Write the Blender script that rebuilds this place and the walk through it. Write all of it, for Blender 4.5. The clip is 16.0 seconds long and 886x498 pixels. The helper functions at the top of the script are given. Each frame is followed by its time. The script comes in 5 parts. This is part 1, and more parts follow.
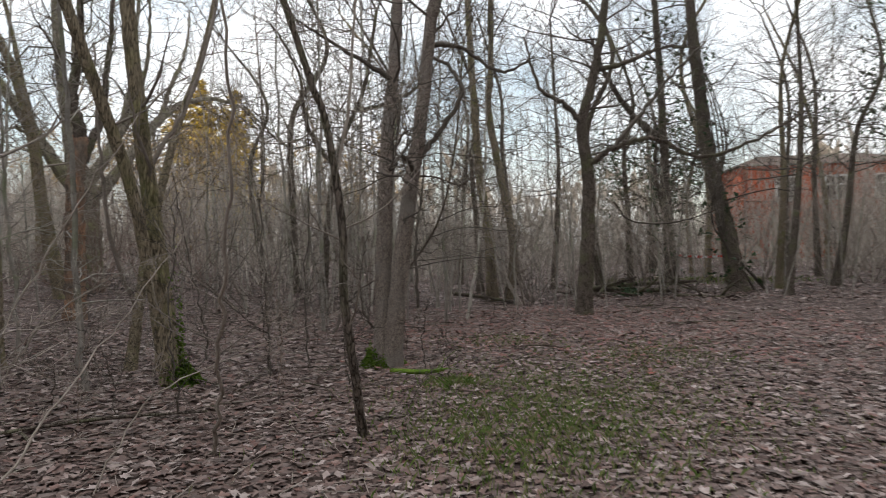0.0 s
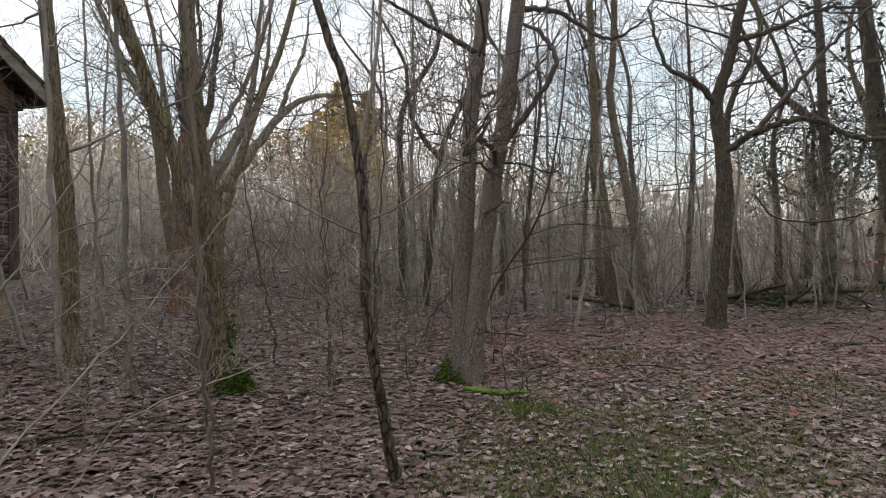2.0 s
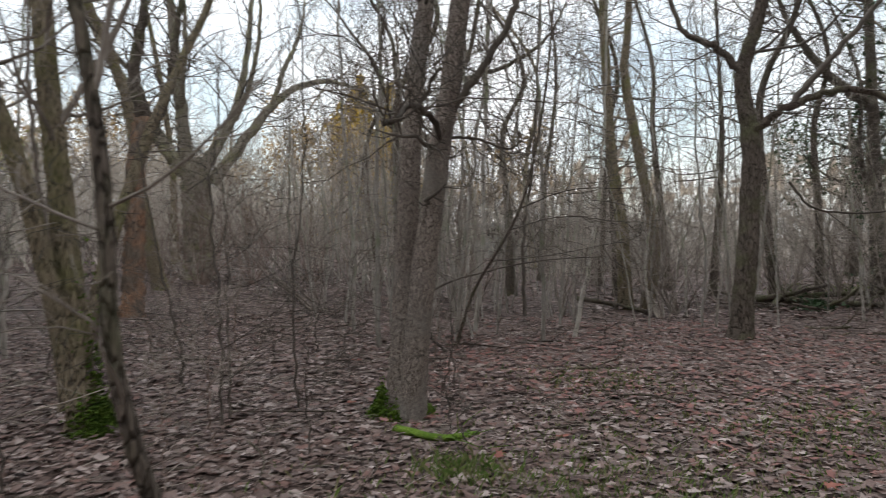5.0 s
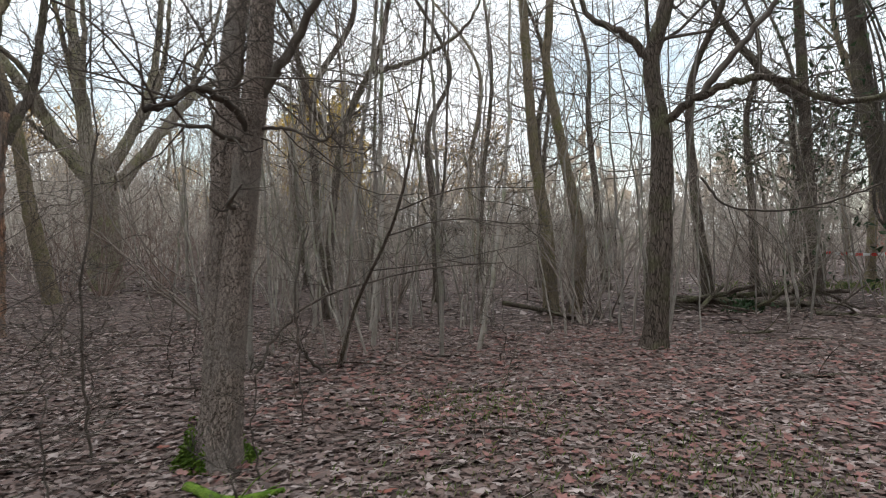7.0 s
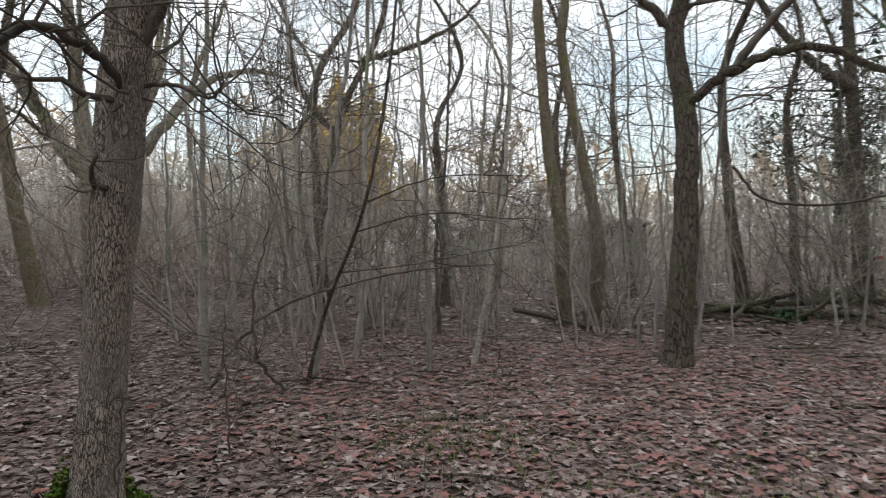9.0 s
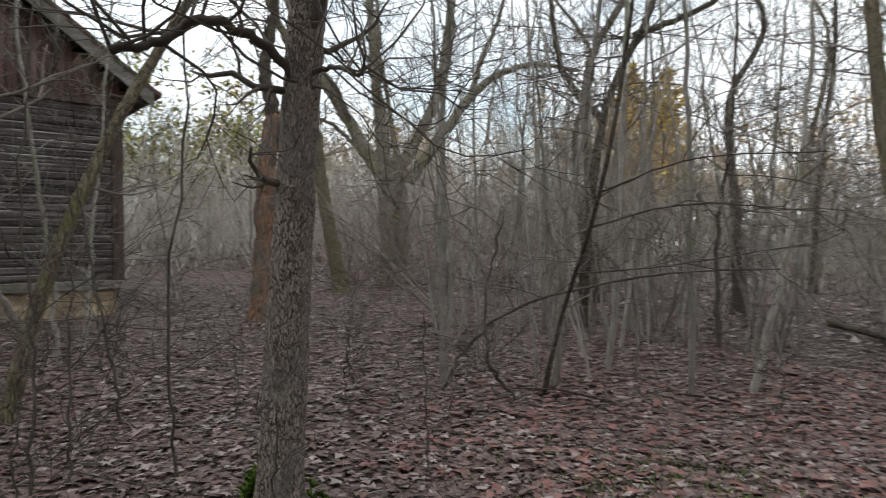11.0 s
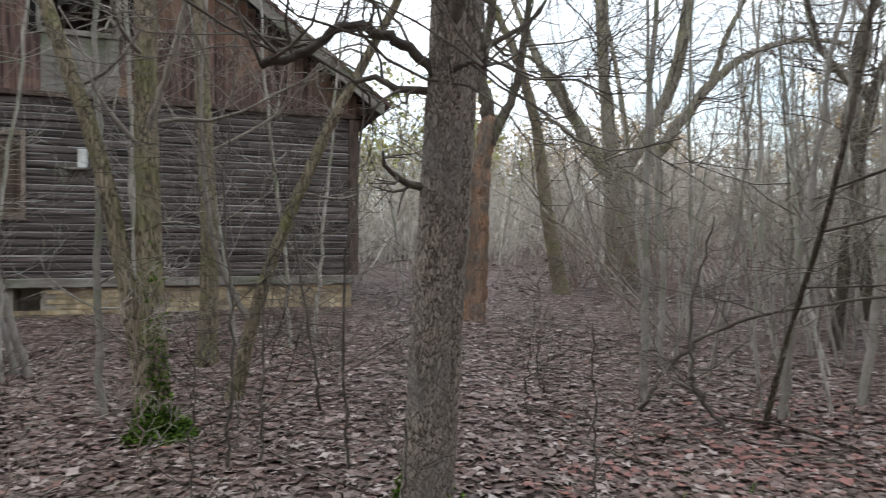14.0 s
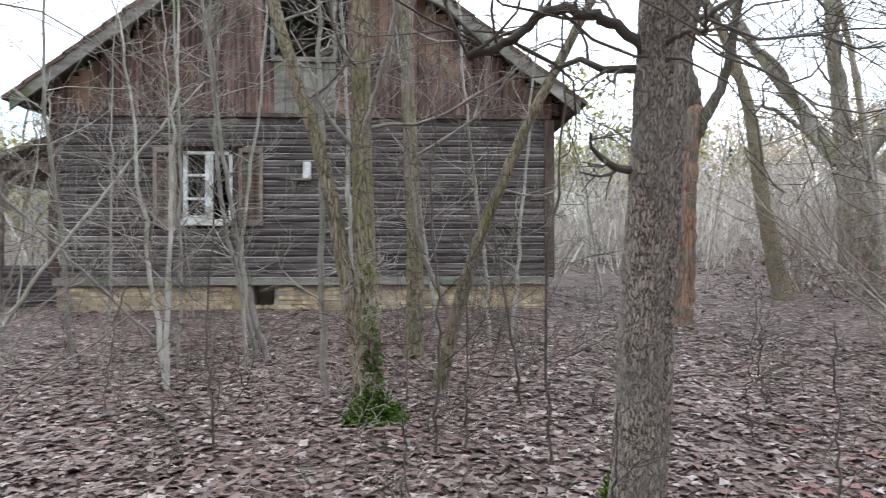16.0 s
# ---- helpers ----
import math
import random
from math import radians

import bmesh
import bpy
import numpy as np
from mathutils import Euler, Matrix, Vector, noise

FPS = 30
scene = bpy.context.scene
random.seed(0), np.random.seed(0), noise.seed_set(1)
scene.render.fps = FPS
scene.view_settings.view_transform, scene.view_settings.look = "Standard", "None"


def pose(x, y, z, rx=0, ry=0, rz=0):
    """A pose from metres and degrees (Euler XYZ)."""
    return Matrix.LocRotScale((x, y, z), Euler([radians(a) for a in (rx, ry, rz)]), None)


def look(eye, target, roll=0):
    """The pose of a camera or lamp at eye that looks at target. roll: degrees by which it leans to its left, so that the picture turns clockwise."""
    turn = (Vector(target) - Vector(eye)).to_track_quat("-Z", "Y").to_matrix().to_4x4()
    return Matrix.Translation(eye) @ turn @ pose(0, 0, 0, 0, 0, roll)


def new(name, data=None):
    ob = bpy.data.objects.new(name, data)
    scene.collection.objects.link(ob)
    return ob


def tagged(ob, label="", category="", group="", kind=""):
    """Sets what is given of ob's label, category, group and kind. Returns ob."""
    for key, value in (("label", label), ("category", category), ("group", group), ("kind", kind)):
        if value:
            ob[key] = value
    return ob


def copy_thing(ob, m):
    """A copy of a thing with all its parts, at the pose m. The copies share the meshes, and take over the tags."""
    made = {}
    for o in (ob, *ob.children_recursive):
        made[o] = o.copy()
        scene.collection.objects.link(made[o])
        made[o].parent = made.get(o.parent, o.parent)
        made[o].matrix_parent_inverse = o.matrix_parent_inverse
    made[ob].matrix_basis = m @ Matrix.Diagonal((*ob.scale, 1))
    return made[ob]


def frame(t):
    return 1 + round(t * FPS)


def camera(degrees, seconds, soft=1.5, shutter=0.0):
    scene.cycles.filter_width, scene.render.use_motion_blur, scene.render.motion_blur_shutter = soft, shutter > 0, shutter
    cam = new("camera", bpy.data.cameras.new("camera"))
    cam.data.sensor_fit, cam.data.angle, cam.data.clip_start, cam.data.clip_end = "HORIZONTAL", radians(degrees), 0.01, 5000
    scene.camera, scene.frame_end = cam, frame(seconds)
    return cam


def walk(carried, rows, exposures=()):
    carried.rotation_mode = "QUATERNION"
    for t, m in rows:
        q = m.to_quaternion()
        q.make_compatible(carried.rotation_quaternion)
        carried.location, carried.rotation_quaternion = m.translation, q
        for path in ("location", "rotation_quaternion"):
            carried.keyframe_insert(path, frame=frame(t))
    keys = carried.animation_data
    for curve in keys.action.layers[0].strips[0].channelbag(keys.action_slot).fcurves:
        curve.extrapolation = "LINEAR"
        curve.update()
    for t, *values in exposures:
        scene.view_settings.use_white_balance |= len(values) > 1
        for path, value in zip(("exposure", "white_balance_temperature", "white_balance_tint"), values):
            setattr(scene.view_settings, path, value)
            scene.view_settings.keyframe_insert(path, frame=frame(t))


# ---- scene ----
cam = camera(70.2, 16.0, soft=1.0, shutter=0.5)
PATH = [
    (0, (1.137, 0.739, 1.724), (0.89, 2.724, 1.72), -1.5),
    (0.5, (1.201, 1.032, 1.718), (0.793, 2.99, 1.717), -1.2),
    (1, (1.303, 1.319, 1.71), (0.741, 3.239, 1.71), -0.8),
    (1.5, (1.348, 1.535, 1.714), (0.721, 3.434, 1.706), -0.3),
    (2, (1.415, 1.74, 1.722), (0.765, 3.631, 1.719), -0.6),
    (2.5, (1.52, 1.987, 1.721), (0.807, 3.855, 1.719), -0.6),
    (3, (1.54, 2.165, 1.719), (0.759, 4.006, 1.718), -0.5),
    (3.5, (1.537, 2.357, 1.745), (0.73, 4.187, 1.737), -0.6),
    (4, (1.666, 2.571, 1.72), (0.846, 4.395, 1.706), -0.3),
    (4.5, (1.754, 2.868, 1.674), (0.929, 4.689, 1.661), 0.1),
    (5, (1.699, 3.186, 1.737), (0.95, 5.041, 1.72), -0.7),
    (5.2, (1.765, 3.29, 1.729), (1.064, 5.163, 1.715), -1.1),
    (7.3, (2.292, 4.36, 1.795), (1.66, 6.258, 1.773), -1.7),
    (7.5, (2.204, 4.46, 1.797), (1.599, 6.366, 1.774), -1.5),
    (8, (2.258, 4.746, 1.707), (1.668, 6.657, 1.699), -2.0),
    (10.5, (2.458, 5.832, 1.757), (1.158, 7.352, 1.743), -0.4),
    (11, (2.436, 6.028, 1.744), (0.943, 7.359, 1.738), -0.7),
    (11.5, (2.462, 6.175, 1.735), (0.853, 7.364, 1.732), -0.2),
    (12, (2.487, 6.323, 1.726), (0.841, 7.459, 1.725), 0.1),
    (12.5, (2.485, 6.527, 1.737), (0.819, 7.634, 1.731), 0.1),
    (13, (2.476, 6.557, 1.734), (0.763, 7.589, 1.735), 0.5),
    (13.5, (2.442, 6.554, 1.732), (0.635, 7.411, 1.735), 0.9),
    (14, (2.451, 6.488, 1.772), (0.573, 7.176, 1.768), 0.2),
    (14.5, (2.404, 6.497, 1.734), (0.47, 7.004, 1.734), 0.1),
    (15, (2.355, 6.511, 1.687), (0.385, 6.859, 1.699), 0.2),
    (16, (2.411, 6.445, 1.698), (0.414, 6.54, 1.711), -0.1),
]
walk(cam, [(t, look(eye, target, roll)) for t, eye, target, roll in PATH],
     [(0, 0.36, 6450, 8), (5, 0.44, 6350, 7), (8, 0.6, 6300, 6), (11.5, 0.47, 6200, 5), (12.5, 0.7, 6150, 5), (14, 1.02, 6050, 4), (16, 1.64, 5800, 4)])

# ---- world and light ----
world = bpy.data.worlds.new("sky")
scene.world = world
world.use_nodes = True
wn, wl = world.node_tree.nodes, world.node_tree.links
wn.clear()
sky = wn.new("ShaderNodeTexSky")
sky.sky_type, sky.sun_disc = "NISHITA", False
sky.sun_elevation, sky.sun_rotation = radians(8), radians(155)
sky.air_density, sky.dust_density, sky.ozone_density = 1.0, 1.2, 1.5
coord = wn.new("ShaderNodeTexCoord")
cloud = wn.new("ShaderNodeTexNoise")
cloud.inputs["Scale"].default_value, cloud.inputs["Detail"].default_value = 3.0, 5.0
ramp = wn.new("ShaderNodeValToRGB")
ramp.color_ramp.elements[0].position, ramp.color_ramp.elements[1].position = 0.32, 0.6
veil = wn.new("ShaderNodeMixRGB")
veil.inputs["Color2"].default_value = (7.9, 7.9, 8.05, 1)
low = wn.new("ShaderNodeMath")
low.operation, low.use_clamp = "MULTIPLY_ADD", True
low.inputs[1].default_value, low.inputs[2].default_value = 0.75, 0.22
bg = wn.new("ShaderNodeBackground")
bg.inputs["Strength"].default_value = 0.12
out = wn.new("ShaderNodeOutputWorld")
wl.new(coord.outputs["Generated"], cloud.inputs["Vector"])
wl.new(cloud.outputs["Fac"], ramp.inputs["Fac"])
wl.new(ramp.outputs["Color"], low.inputs[0])
wl.new(low.outputs[0], veil.inputs["Fac"])
wl.new(sky.outputs["Color"], veil.inputs["Color1"])
# an overcast sky is brightest overhead
split, rise, lift = wn.new("ShaderNodeSeparateXYZ"), wn.new("ShaderNodeMath"), wn.new("ShaderNodeMixRGB")
rise.operation, rise.inputs[1].default_value, rise.inputs[2].default_value = "MULTIPLY_ADD", 0.75, 1.15
lift.blend_type, lift.inputs["Fac"].default_value = "MULTIPLY", 1.0
wl.new(coord.outputs["Generated"], split.inputs["Vector"])
wl.new(split.outputs["Z"], rise.inputs[0])
wl.new(veil.outputs["Color"], lift.inputs["Color1"])
wl.new(rise.outputs[0], lift.inputs["Color2"])
wl.new(lift.outputs["Color"], bg.inputs["Color"])
wl.new(bg.outputs["Background"], out.inputs["Surface"])

SUN_TO, SUN_UP = (-0.42, 0.908), radians(8)
sun = new("sun", bpy.data.lights.new("sun", "SUN"))
sun.data.energy, sun.data.angle, sun.data.color = 2.2, radians(2), (1.0, 0.82, 0.58)
sun.matrix_world = look((0, 0, 0), (SUN_TO[0], SUN_TO[1], -math.tan(SUN_UP)))


# ---- materials ----
def mat(name, c1, c2, scale=8.0, rough=0.9, bump=0.3, stretch=(1, 1, 1), c3=None, fine=40.0, vary=0.25, island=False, dist=0.02, metal=0.0):
    """Two-scale mottled surface: broad patches of c1 and c2, stains of c3, fine grain in colour and relief."""
    m = bpy.data.materials.new(name)
    m.use_nodes = True
    n, l = m.node_tree.nodes, m.node_tree.links
    b = n["Principled BSDF"]
    tc, mp = n.new("ShaderNodeTexCoord"), n.new("ShaderNodeMapping")
    mp.inputs["Scale"].default_value = stretch
    l.new(tc.outputs["Object"], mp.inputs["Vector"])
    broad, grain = n.new("ShaderNodeTexNoise"), n.new("ShaderNodeTexNoise")
    broad.inputs["Scale"].default_value, broad.inputs["Detail"].default_value = scale, 4
    grain.inputs["Scale"].default_value, grain.inputs["Detail"].default_value = fine, 6
    l.new(mp.outputs["Vector"], broad.inputs["Vector"])
    l.new(mp.outputs["Vector"], grain.inputs["Vector"])
    r1 = n.new("ShaderNodeValToRGB")
    r1.color_ramp.elements[0].color, r1.color_ramp.elements[1].color = (*c1, 1), (*c2, 1)
    r1.color_ramp.elements[0].position, r1.color_ramp.elements[1].position = 0.35, 0.65
    l.new(broad.outputs["Fac"], r1.inputs["Fac"])
    last = r1.outputs["Color"]
    if c3:
        spot, r3, mx = n.new("ShaderNodeTexNoise"), n.new("ShaderNodeValToRGB"), n.new("ShaderNodeMixRGB")
        spot.inputs["Scale"].default_value, spot.inputs["Detail"].default_value = scale * 0.37, 5
        r3.color_ramp.elements[0].position, r3.color_ramp.elements[1].position = 0.5, 0.66
        mx.inputs["Color2"].default_value = (*c3, 1)
        l.new(tc.outputs["Object"], spot.inputs["Vector"])
        l.new(spot.outputs["Fac"], r3.inputs["Fac"])
        l.new(r3.outputs["Color"], mx.inputs["Fac"])
        l.new(last, mx.inputs["Color1"])
        last = mx.outputs["Color"]
    hsv, add = n.new("ShaderNodeHueSaturation"), n.new("ShaderNodeMath")
    if island:
        rnd = n.new("ShaderNodeNewGeometry").outputs["Random Per Island"]
    else:
        rnd = n.new("ShaderNodeObjectInfo").outputs["Random"]
    tone = n.new("ShaderNodeMath")
    tone.operation = "MULTIPLY_ADD"
    tone.inputs[1].default_value, tone.inputs[2].default_value = vary * 2, 0.7 - vary
    l.new(rnd, tone.inputs[0])
    add.operation = "MULTIPLY_ADD"
    add.inputs[1].default_value = 0.6
    l.new(grain.outputs["Fac"], add.inputs[0])
    l.new(tone.outputs[0], add.inputs[2])
    l.new(add.outputs[0], hsv.inputs["Value"])
    l.new(last, hsv.inputs["Color"])
    l.new(hsv.outputs["Color"], b.inputs["Base Color"])
    b.inputs["Roughness"].default_value, b.inputs["Metallic"].default_value = rough, metal
    b.inputs["Specular IOR Level"].default_value = 0.25
    bp = n.new("ShaderNodeBump")
    bp.inputs["Strength"].default_value, bp.inputs["Distance"].default_value = bump, dist
    l.new(grain.outputs["Fac"], bp.inputs["Height"])
    l.new(bp.outputs["Normal"], b.inputs["Normal"])
    return m


def bark(name, ridge, groove, scale, patch=None, up=0.28, cover=0.48, crack_to=0.11):
    """Furrowed bark: ridges drawn out along the stem, with lichen or moss patches."""
    m = bpy.data.materials.new(name)
    m.use_nodes = True
    n, l = m.node_tree.nodes, m.node_tree.links
    b = n["Principled BSDF"]
    tc, mp = n.new("ShaderNodeTexCoord"), n.new("ShaderNodeMapping")
    mp.inputs["Scale"].default_value = (1, 1, up)
    l.new(tc.outputs["Object"], mp.inputs["Vector"])
    warp, mixv = n.new("ShaderNodeTexNoise"), n.new("ShaderNodeMixRGB")
    warp.inputs["Scale"].default_value = scale * 0.8
    mixv.blend_type, mixv.inputs["Fac"].default_value = "ADD", 0.035
    l.new(mp.outputs["Vector"], warp.inputs["Vector"])
    l.new(mp.outputs["Vector"], mixv.inputs["Color1"])
    l.new(warp.outputs["Color"], mixv.inputs["Color2"])
    vor, fine, broad = n.new("ShaderNodeTexVoronoi"), n.new("ShaderNodeTexNoise"), n.new("ShaderNodeTexNoise")
    vor.feature = "DISTANCE_TO_EDGE"
    vor.inputs["Scale"].default_value = scale
    fine.inputs["Scale"].default_value, fine.inputs["Detail"].default_value = scale * 3.5, 6
    broad.inputs["Scale"].default_value, broad.inputs["Detail"].default_value = 3.2, 4
    l.new(mixv.outputs["Color"], vor.inputs["Vector"])
    l.new(mp.outputs["Vector"], fine.inputs["Vector"])
    l.new(tc.outputs["Object"], broad.inputs["Vector"])
    crack, col = n.new("ShaderNodeValToRGB"), n.new("ShaderNodeMixRGB")
    crack.color_ramp.elements[0].position, crack.color_ramp.elements[1].position = 0.0, crack_to
    col.inputs["Color1"].default_value, col.inputs["Color2"].default_value = (*groove, 1), (*ridge, 1)
    l.new(vor.outputs["Distance"], crack.inputs["Fac"])
    l.new(crack.outputs["Color"], col.inputs["Fac"])
    last = col.outputs["Color"]
    if patch:
        r3, mx = n.new("ShaderNodeValToRGB"), n.new("ShaderNodeMixRGB")
        r3.color_ramp.elements[0].position, r3.color_ramp.elements[1].position = cover, cover + 0.2
        mx.inputs["Color2"].default_value = (*patch, 1)
        l.new(broad.outputs["Fac"], r3.inputs["Fac"])
        l.new(r3.outputs["Color"], mx.inputs["Fac"])
        l.new(last, mx.inputs["Color1"])
        last = mx.outputs["Color"]
    hsv, add = n.new("ShaderNodeHueSaturation"), n.new("ShaderNodeMath")
    add.operation = "MULTIPLY_ADD"
    add.inputs[1].default_value, add.inputs[2].default_value = 1.7, 0.15
    l.new(fine.outputs["Fac"], add.inputs[0])
    l.new(add.outputs[0], hsv.inputs["Value"])
    l.new(last, hsv.inputs["Color"])
    l.new(hsv.outputs["Color"], b.inputs["Base Color"])
    b.inputs["Roughness"].default_value = 0.95
    b.inputs["Specular IOR Level"].default_value = 0.15
    sm, bp = n.new("ShaderNodeMath"), n.new("ShaderNodeBump")
    sm.operation = "MULTIPLY_ADD"
    sm.inputs[1].default_value = 0.35
    l.new(fine.outputs["Fac"], sm.inputs[0])
    l.new(crack.outputs["Color"], sm.inputs[2])
    bp.inputs["Strength"].default_value, bp.inputs["Distance"].default_value = 0.9, 0.02
    l.new(sm.outputs[0], bp.inputs["Height"])
    l.new(bp.outputs["Normal"], b.inputs["Normal"])
    return m


def palette(name, colours, rough=0.8, grain=30.0):
    """Many small pieces in one mesh, each island with its own colour out of a row of colours."""
    m = bpy.data.materials.new(name)
    m.use_nodes = True
    n, l = m.node_tree.nodes, m.node_tree.links
    b = n["Principled BSDF"]
    geo, r = n.new("ShaderNodeNewGeometry"), n.new("ShaderNodeValToRGB")
    r.color_ramp.interpolation = "LINEAR"
    while len(r.color_ramp.elements) < len(colours):
        r.color_ramp.elements.new(0.5)
    for i, c in enumerate(colours):
        e = r.color_ramp.elements[i]
        e.position, e.color = i / (len(colours) - 1), (*c, 1)
    tc, noi, hsv, add = n.new("ShaderNodeTexCoord"), n.new("ShaderNodeTexNoise"), n.new("ShaderNodeHueSaturation"), n.new("ShaderNodeMath")
    noi.inputs["Scale"].default_value, noi.inputs["Detail"].default_value = grain, 4
    add.operation = "ADD"
    add.inputs[1].default_value = 0.5
    l.new(tc.outputs["Object"], noi.inputs["Vector"])
    l.new(noi.outputs["Fac"], add.inputs[0])
    l.new(add.outputs[0], hsv.inputs["Value"])
    l.new(geo.outputs["Random Per Island"], r.inputs["Fac"])
    l.new(r.outputs["Color"], hsv.inputs["Color"])
    l.new(hsv.outputs["Color"], b.inputs["Base Color"])
    b.inputs["Roughness"].default_value = rough
    b.inputs["Specular IOR Level"].default_value = 0.3
    return m


def matted(name, colours, size):
    """Old leaves pressed flat: cells of a leaf's size, each with its own tone and tilt, dark gaps between."""
    m = bpy.data.materials.new(name)
    m.use_nodes = True
    n, l = m.node_tree.nodes, m.node_tree.links
    b = n["Principled BSDF"]
    tc, warp, mixv = n.new("ShaderNodeTexCoord"), n.new("ShaderNodeTexNoise"), n.new("ShaderNodeMixRGB")
    warp.inputs["Scale"].default_value, warp.inputs["Detail"].default_value = 9.0, 3
    mixv.blend_type, mixv.inputs["Fac"].default_value = "ADD", 0.09
    l.new(tc.outputs["Object"], warp.inputs["Vector"])
    l.new(tc.outputs["Object"], mixv.inputs["Color1"])
    l.new(warp.outputs["Color"], mixv.inputs["Color2"])
    cell, edge, broad = n.new("ShaderNodeTexVoronoi"), n.new("ShaderNodeTexVoronoi"), n.new("ShaderNodeTexNoise")
    edge.feature = "DISTANCE_TO_EDGE"
    for v in (cell, edge):
        v.inputs["Scale"].default_value = 1 / size
        l.new(mixv.outputs["Color"], v.inputs["Vector"])
    broad.inputs["Scale"].default_value, broad.inputs["Detail"].default_value = 1.1, 5
    l.new(tc.outputs["Object"], broad.inputs["Vector"])
    sep, r = n.new("ShaderNodeSeparateColor"), n.new("ShaderNodeValToRGB")
    l.new(cell.outputs["Color"], sep.inputs["Color"])
    while len(r.color_ramp.elements) < len(colours):
        r.color_ramp.elements.new(0.5)
    for i, c in enumerate(colours):
        r.color_ramp.elements[i].position, r.color_ramp.elements[i].color = i / (len(colours) - 1), (*c, 1)
    l.new(sep.outputs["Red"], r.inputs["Fac"])
    gap, mul, hsv, add = n.new("ShaderNodeValToRGB"), n.new("ShaderNodeMixRGB"), n.new("ShaderNodeHueSaturation"), n.new("ShaderNodeMath")
    gap.color_ramp.elements[0].color, gap.color_ramp.elements[1].position = (0.25, 0.22, 0.2, 1), 0.14
    mul.blend_type, mul.inputs["Fac"].default_value = "MULTIPLY", 1.0
    l.new(edge.outputs["Distance"], gap.inputs["Fac"])
    l.new(r.outputs["Color"], mul.inputs["Color1"])
    l.new(gap.outputs["Color"], mul.inputs["Color2"])
    add.operation, add.inputs[1].default_value = "ADD", 0.45
    l.new(broad.outputs["Fac"], add.inputs[0])
    l.new(add.outputs[0], hsv.inputs["Value"])
    l.new(mul.outputs["Color"], hsv.inputs["Color"])
    l.new(hsv.outputs["Color"], b.inputs["Base Color"])
    b.inputs["Roughness"].default_value, b.inputs["Specular IOR Level"].default_value = 0.85, 0.2
    bp = n.new("ShaderNodeBump")
    bp.inputs["Strength"].default_value, bp.inputs["Distance"].default_value = 0.8, 0.03
    l.new(sep.outputs["Green"], bp.inputs["Height"])
    l.new(bp.outputs["Normal"], b.inputs["Normal"])
    return m


M_GROUND = matted("leaf_mould", [(0.06, 0.042, 0.035), (0.13, 0.088, 0.073), (0.09, 0.062, 0.052), (0.20, 0.15, 0.13), (0.11, 0.07, 0.058), (0.27, 0.215, 0.195), (0.08, 0.055, 0.046)], 0.075)
M_LEAF = palette("fallen_leaves", [(0.085, 0.052, 0.043), (0.15, 0.098, 0.082), (0.22, 0.155, 0.133), (0.10, 0.064, 0.054), (0.42, 0.345, 0.315), (0.19, 0.10, 0.08), (0.12, 0.082, 0.07), (0.36, 0.285, 0.255), (0.075, 0.05, 0.042), (0.21, 0.145, 0.125), (0.14, 0.084, 0.068)], 0.6)
M_REDLEAF = palette("red_brown_leaves", [(0.17, 0.075, 0.06), (0.26, 0.12, 0.10), (0.20, 0.09, 0.075), (0.33, 0.18, 0.15), (0.14, 0.065, 0.055)], 0.6)
M_GRASS = palette("grass_blades", [(0.09, 0.15, 0.03), (0.15, 0.22, 0.05), (0.19, 0.21, 0.075), (0.25, 0.23, 0.12)], 0.7)
M_MOSS = mat("moss", (0.08, 0.15, 0.014), (0.17, 0.26, 0.035), 14, 0.95, 1.0, fine=90, vary=0.1)
M_BARK_B = bark("furrowed_bark", (0.37, 0.305, 0.26), (0.10, 0.08, 0.067), 70, (0.30, 0.262, 0.23), 0.27, crack_to=0.13)
M_BARK_G = bark("greenish_bark", (0.27, 0.222, 0.155), (0.12, 0.095, 0.066), 42, (0.2, 0.19, 0.085), 0.15)
M_BARK_D = bark("dark_bark", (0.15, 0.122, 0.1), (0.05, 0.04, 0.032), 34, (0.14, 0.135, 0.08), 0.2)
M_BARK_O = bark("stripped_orange_wood", (0.36, 0.21, 0.135), (0.17, 0.10, 0.07), 22, (0.19, 0.15, 0.12), 0.12, 0.38)
M_OLD = bark("pale_old_bark", (0.30, 0.265, 0.21), (0.13, 0.11, 0.085), 20, (0.27, 0.26, 0.15), 0.2)
M_TWIG = mat("twig_bark", (0.22, 0.185, 0.155), (0.32, 0.275, 0.235), 6, 0.9, 0.1, fine=60, vary=0.2)
M_REDTWIG = mat("reddish_twig_bark", (0.20, 0.14, 0.115), (0.29, 0.22, 0.185), 6, 0.9, 0.1, fine=60, vary=0.2)
M_TWIGDK = mat("dark_twig_bark", (0.075, 0.063, 0.053), (0.13, 0.11, 0.09), 6, 0.9, 0.1, fine=60, vary=0.2)
M_SAP = mat("grey_sapling_bark", (0.25, 0.225, 0.195), (0.38, 0.345, 0.305), 7, 0.85, 0.2, fine=50, vary=0.25, c3=(0.22, 0.23, 0.15))
# Paler than real twigs: the haze of distance is put into this colour.
M_FAR = mat("far_twigs_paled_for_haze", (0.40, 0.35, 0.30), (0.50, 0.445, 0.39), 0.4, 0.95, 0.0, fine=3, vary=0.15, island=True)
M_BOARD = mat("weathered_brown_boards", (0.030, 0.024, 0.023), (0.19, 0.155, 0.148), 3.0, 0.85, 0.6, (3.0, 0.35, 9.0), (0.10, 0.085, 0.075), 26, 0.3)
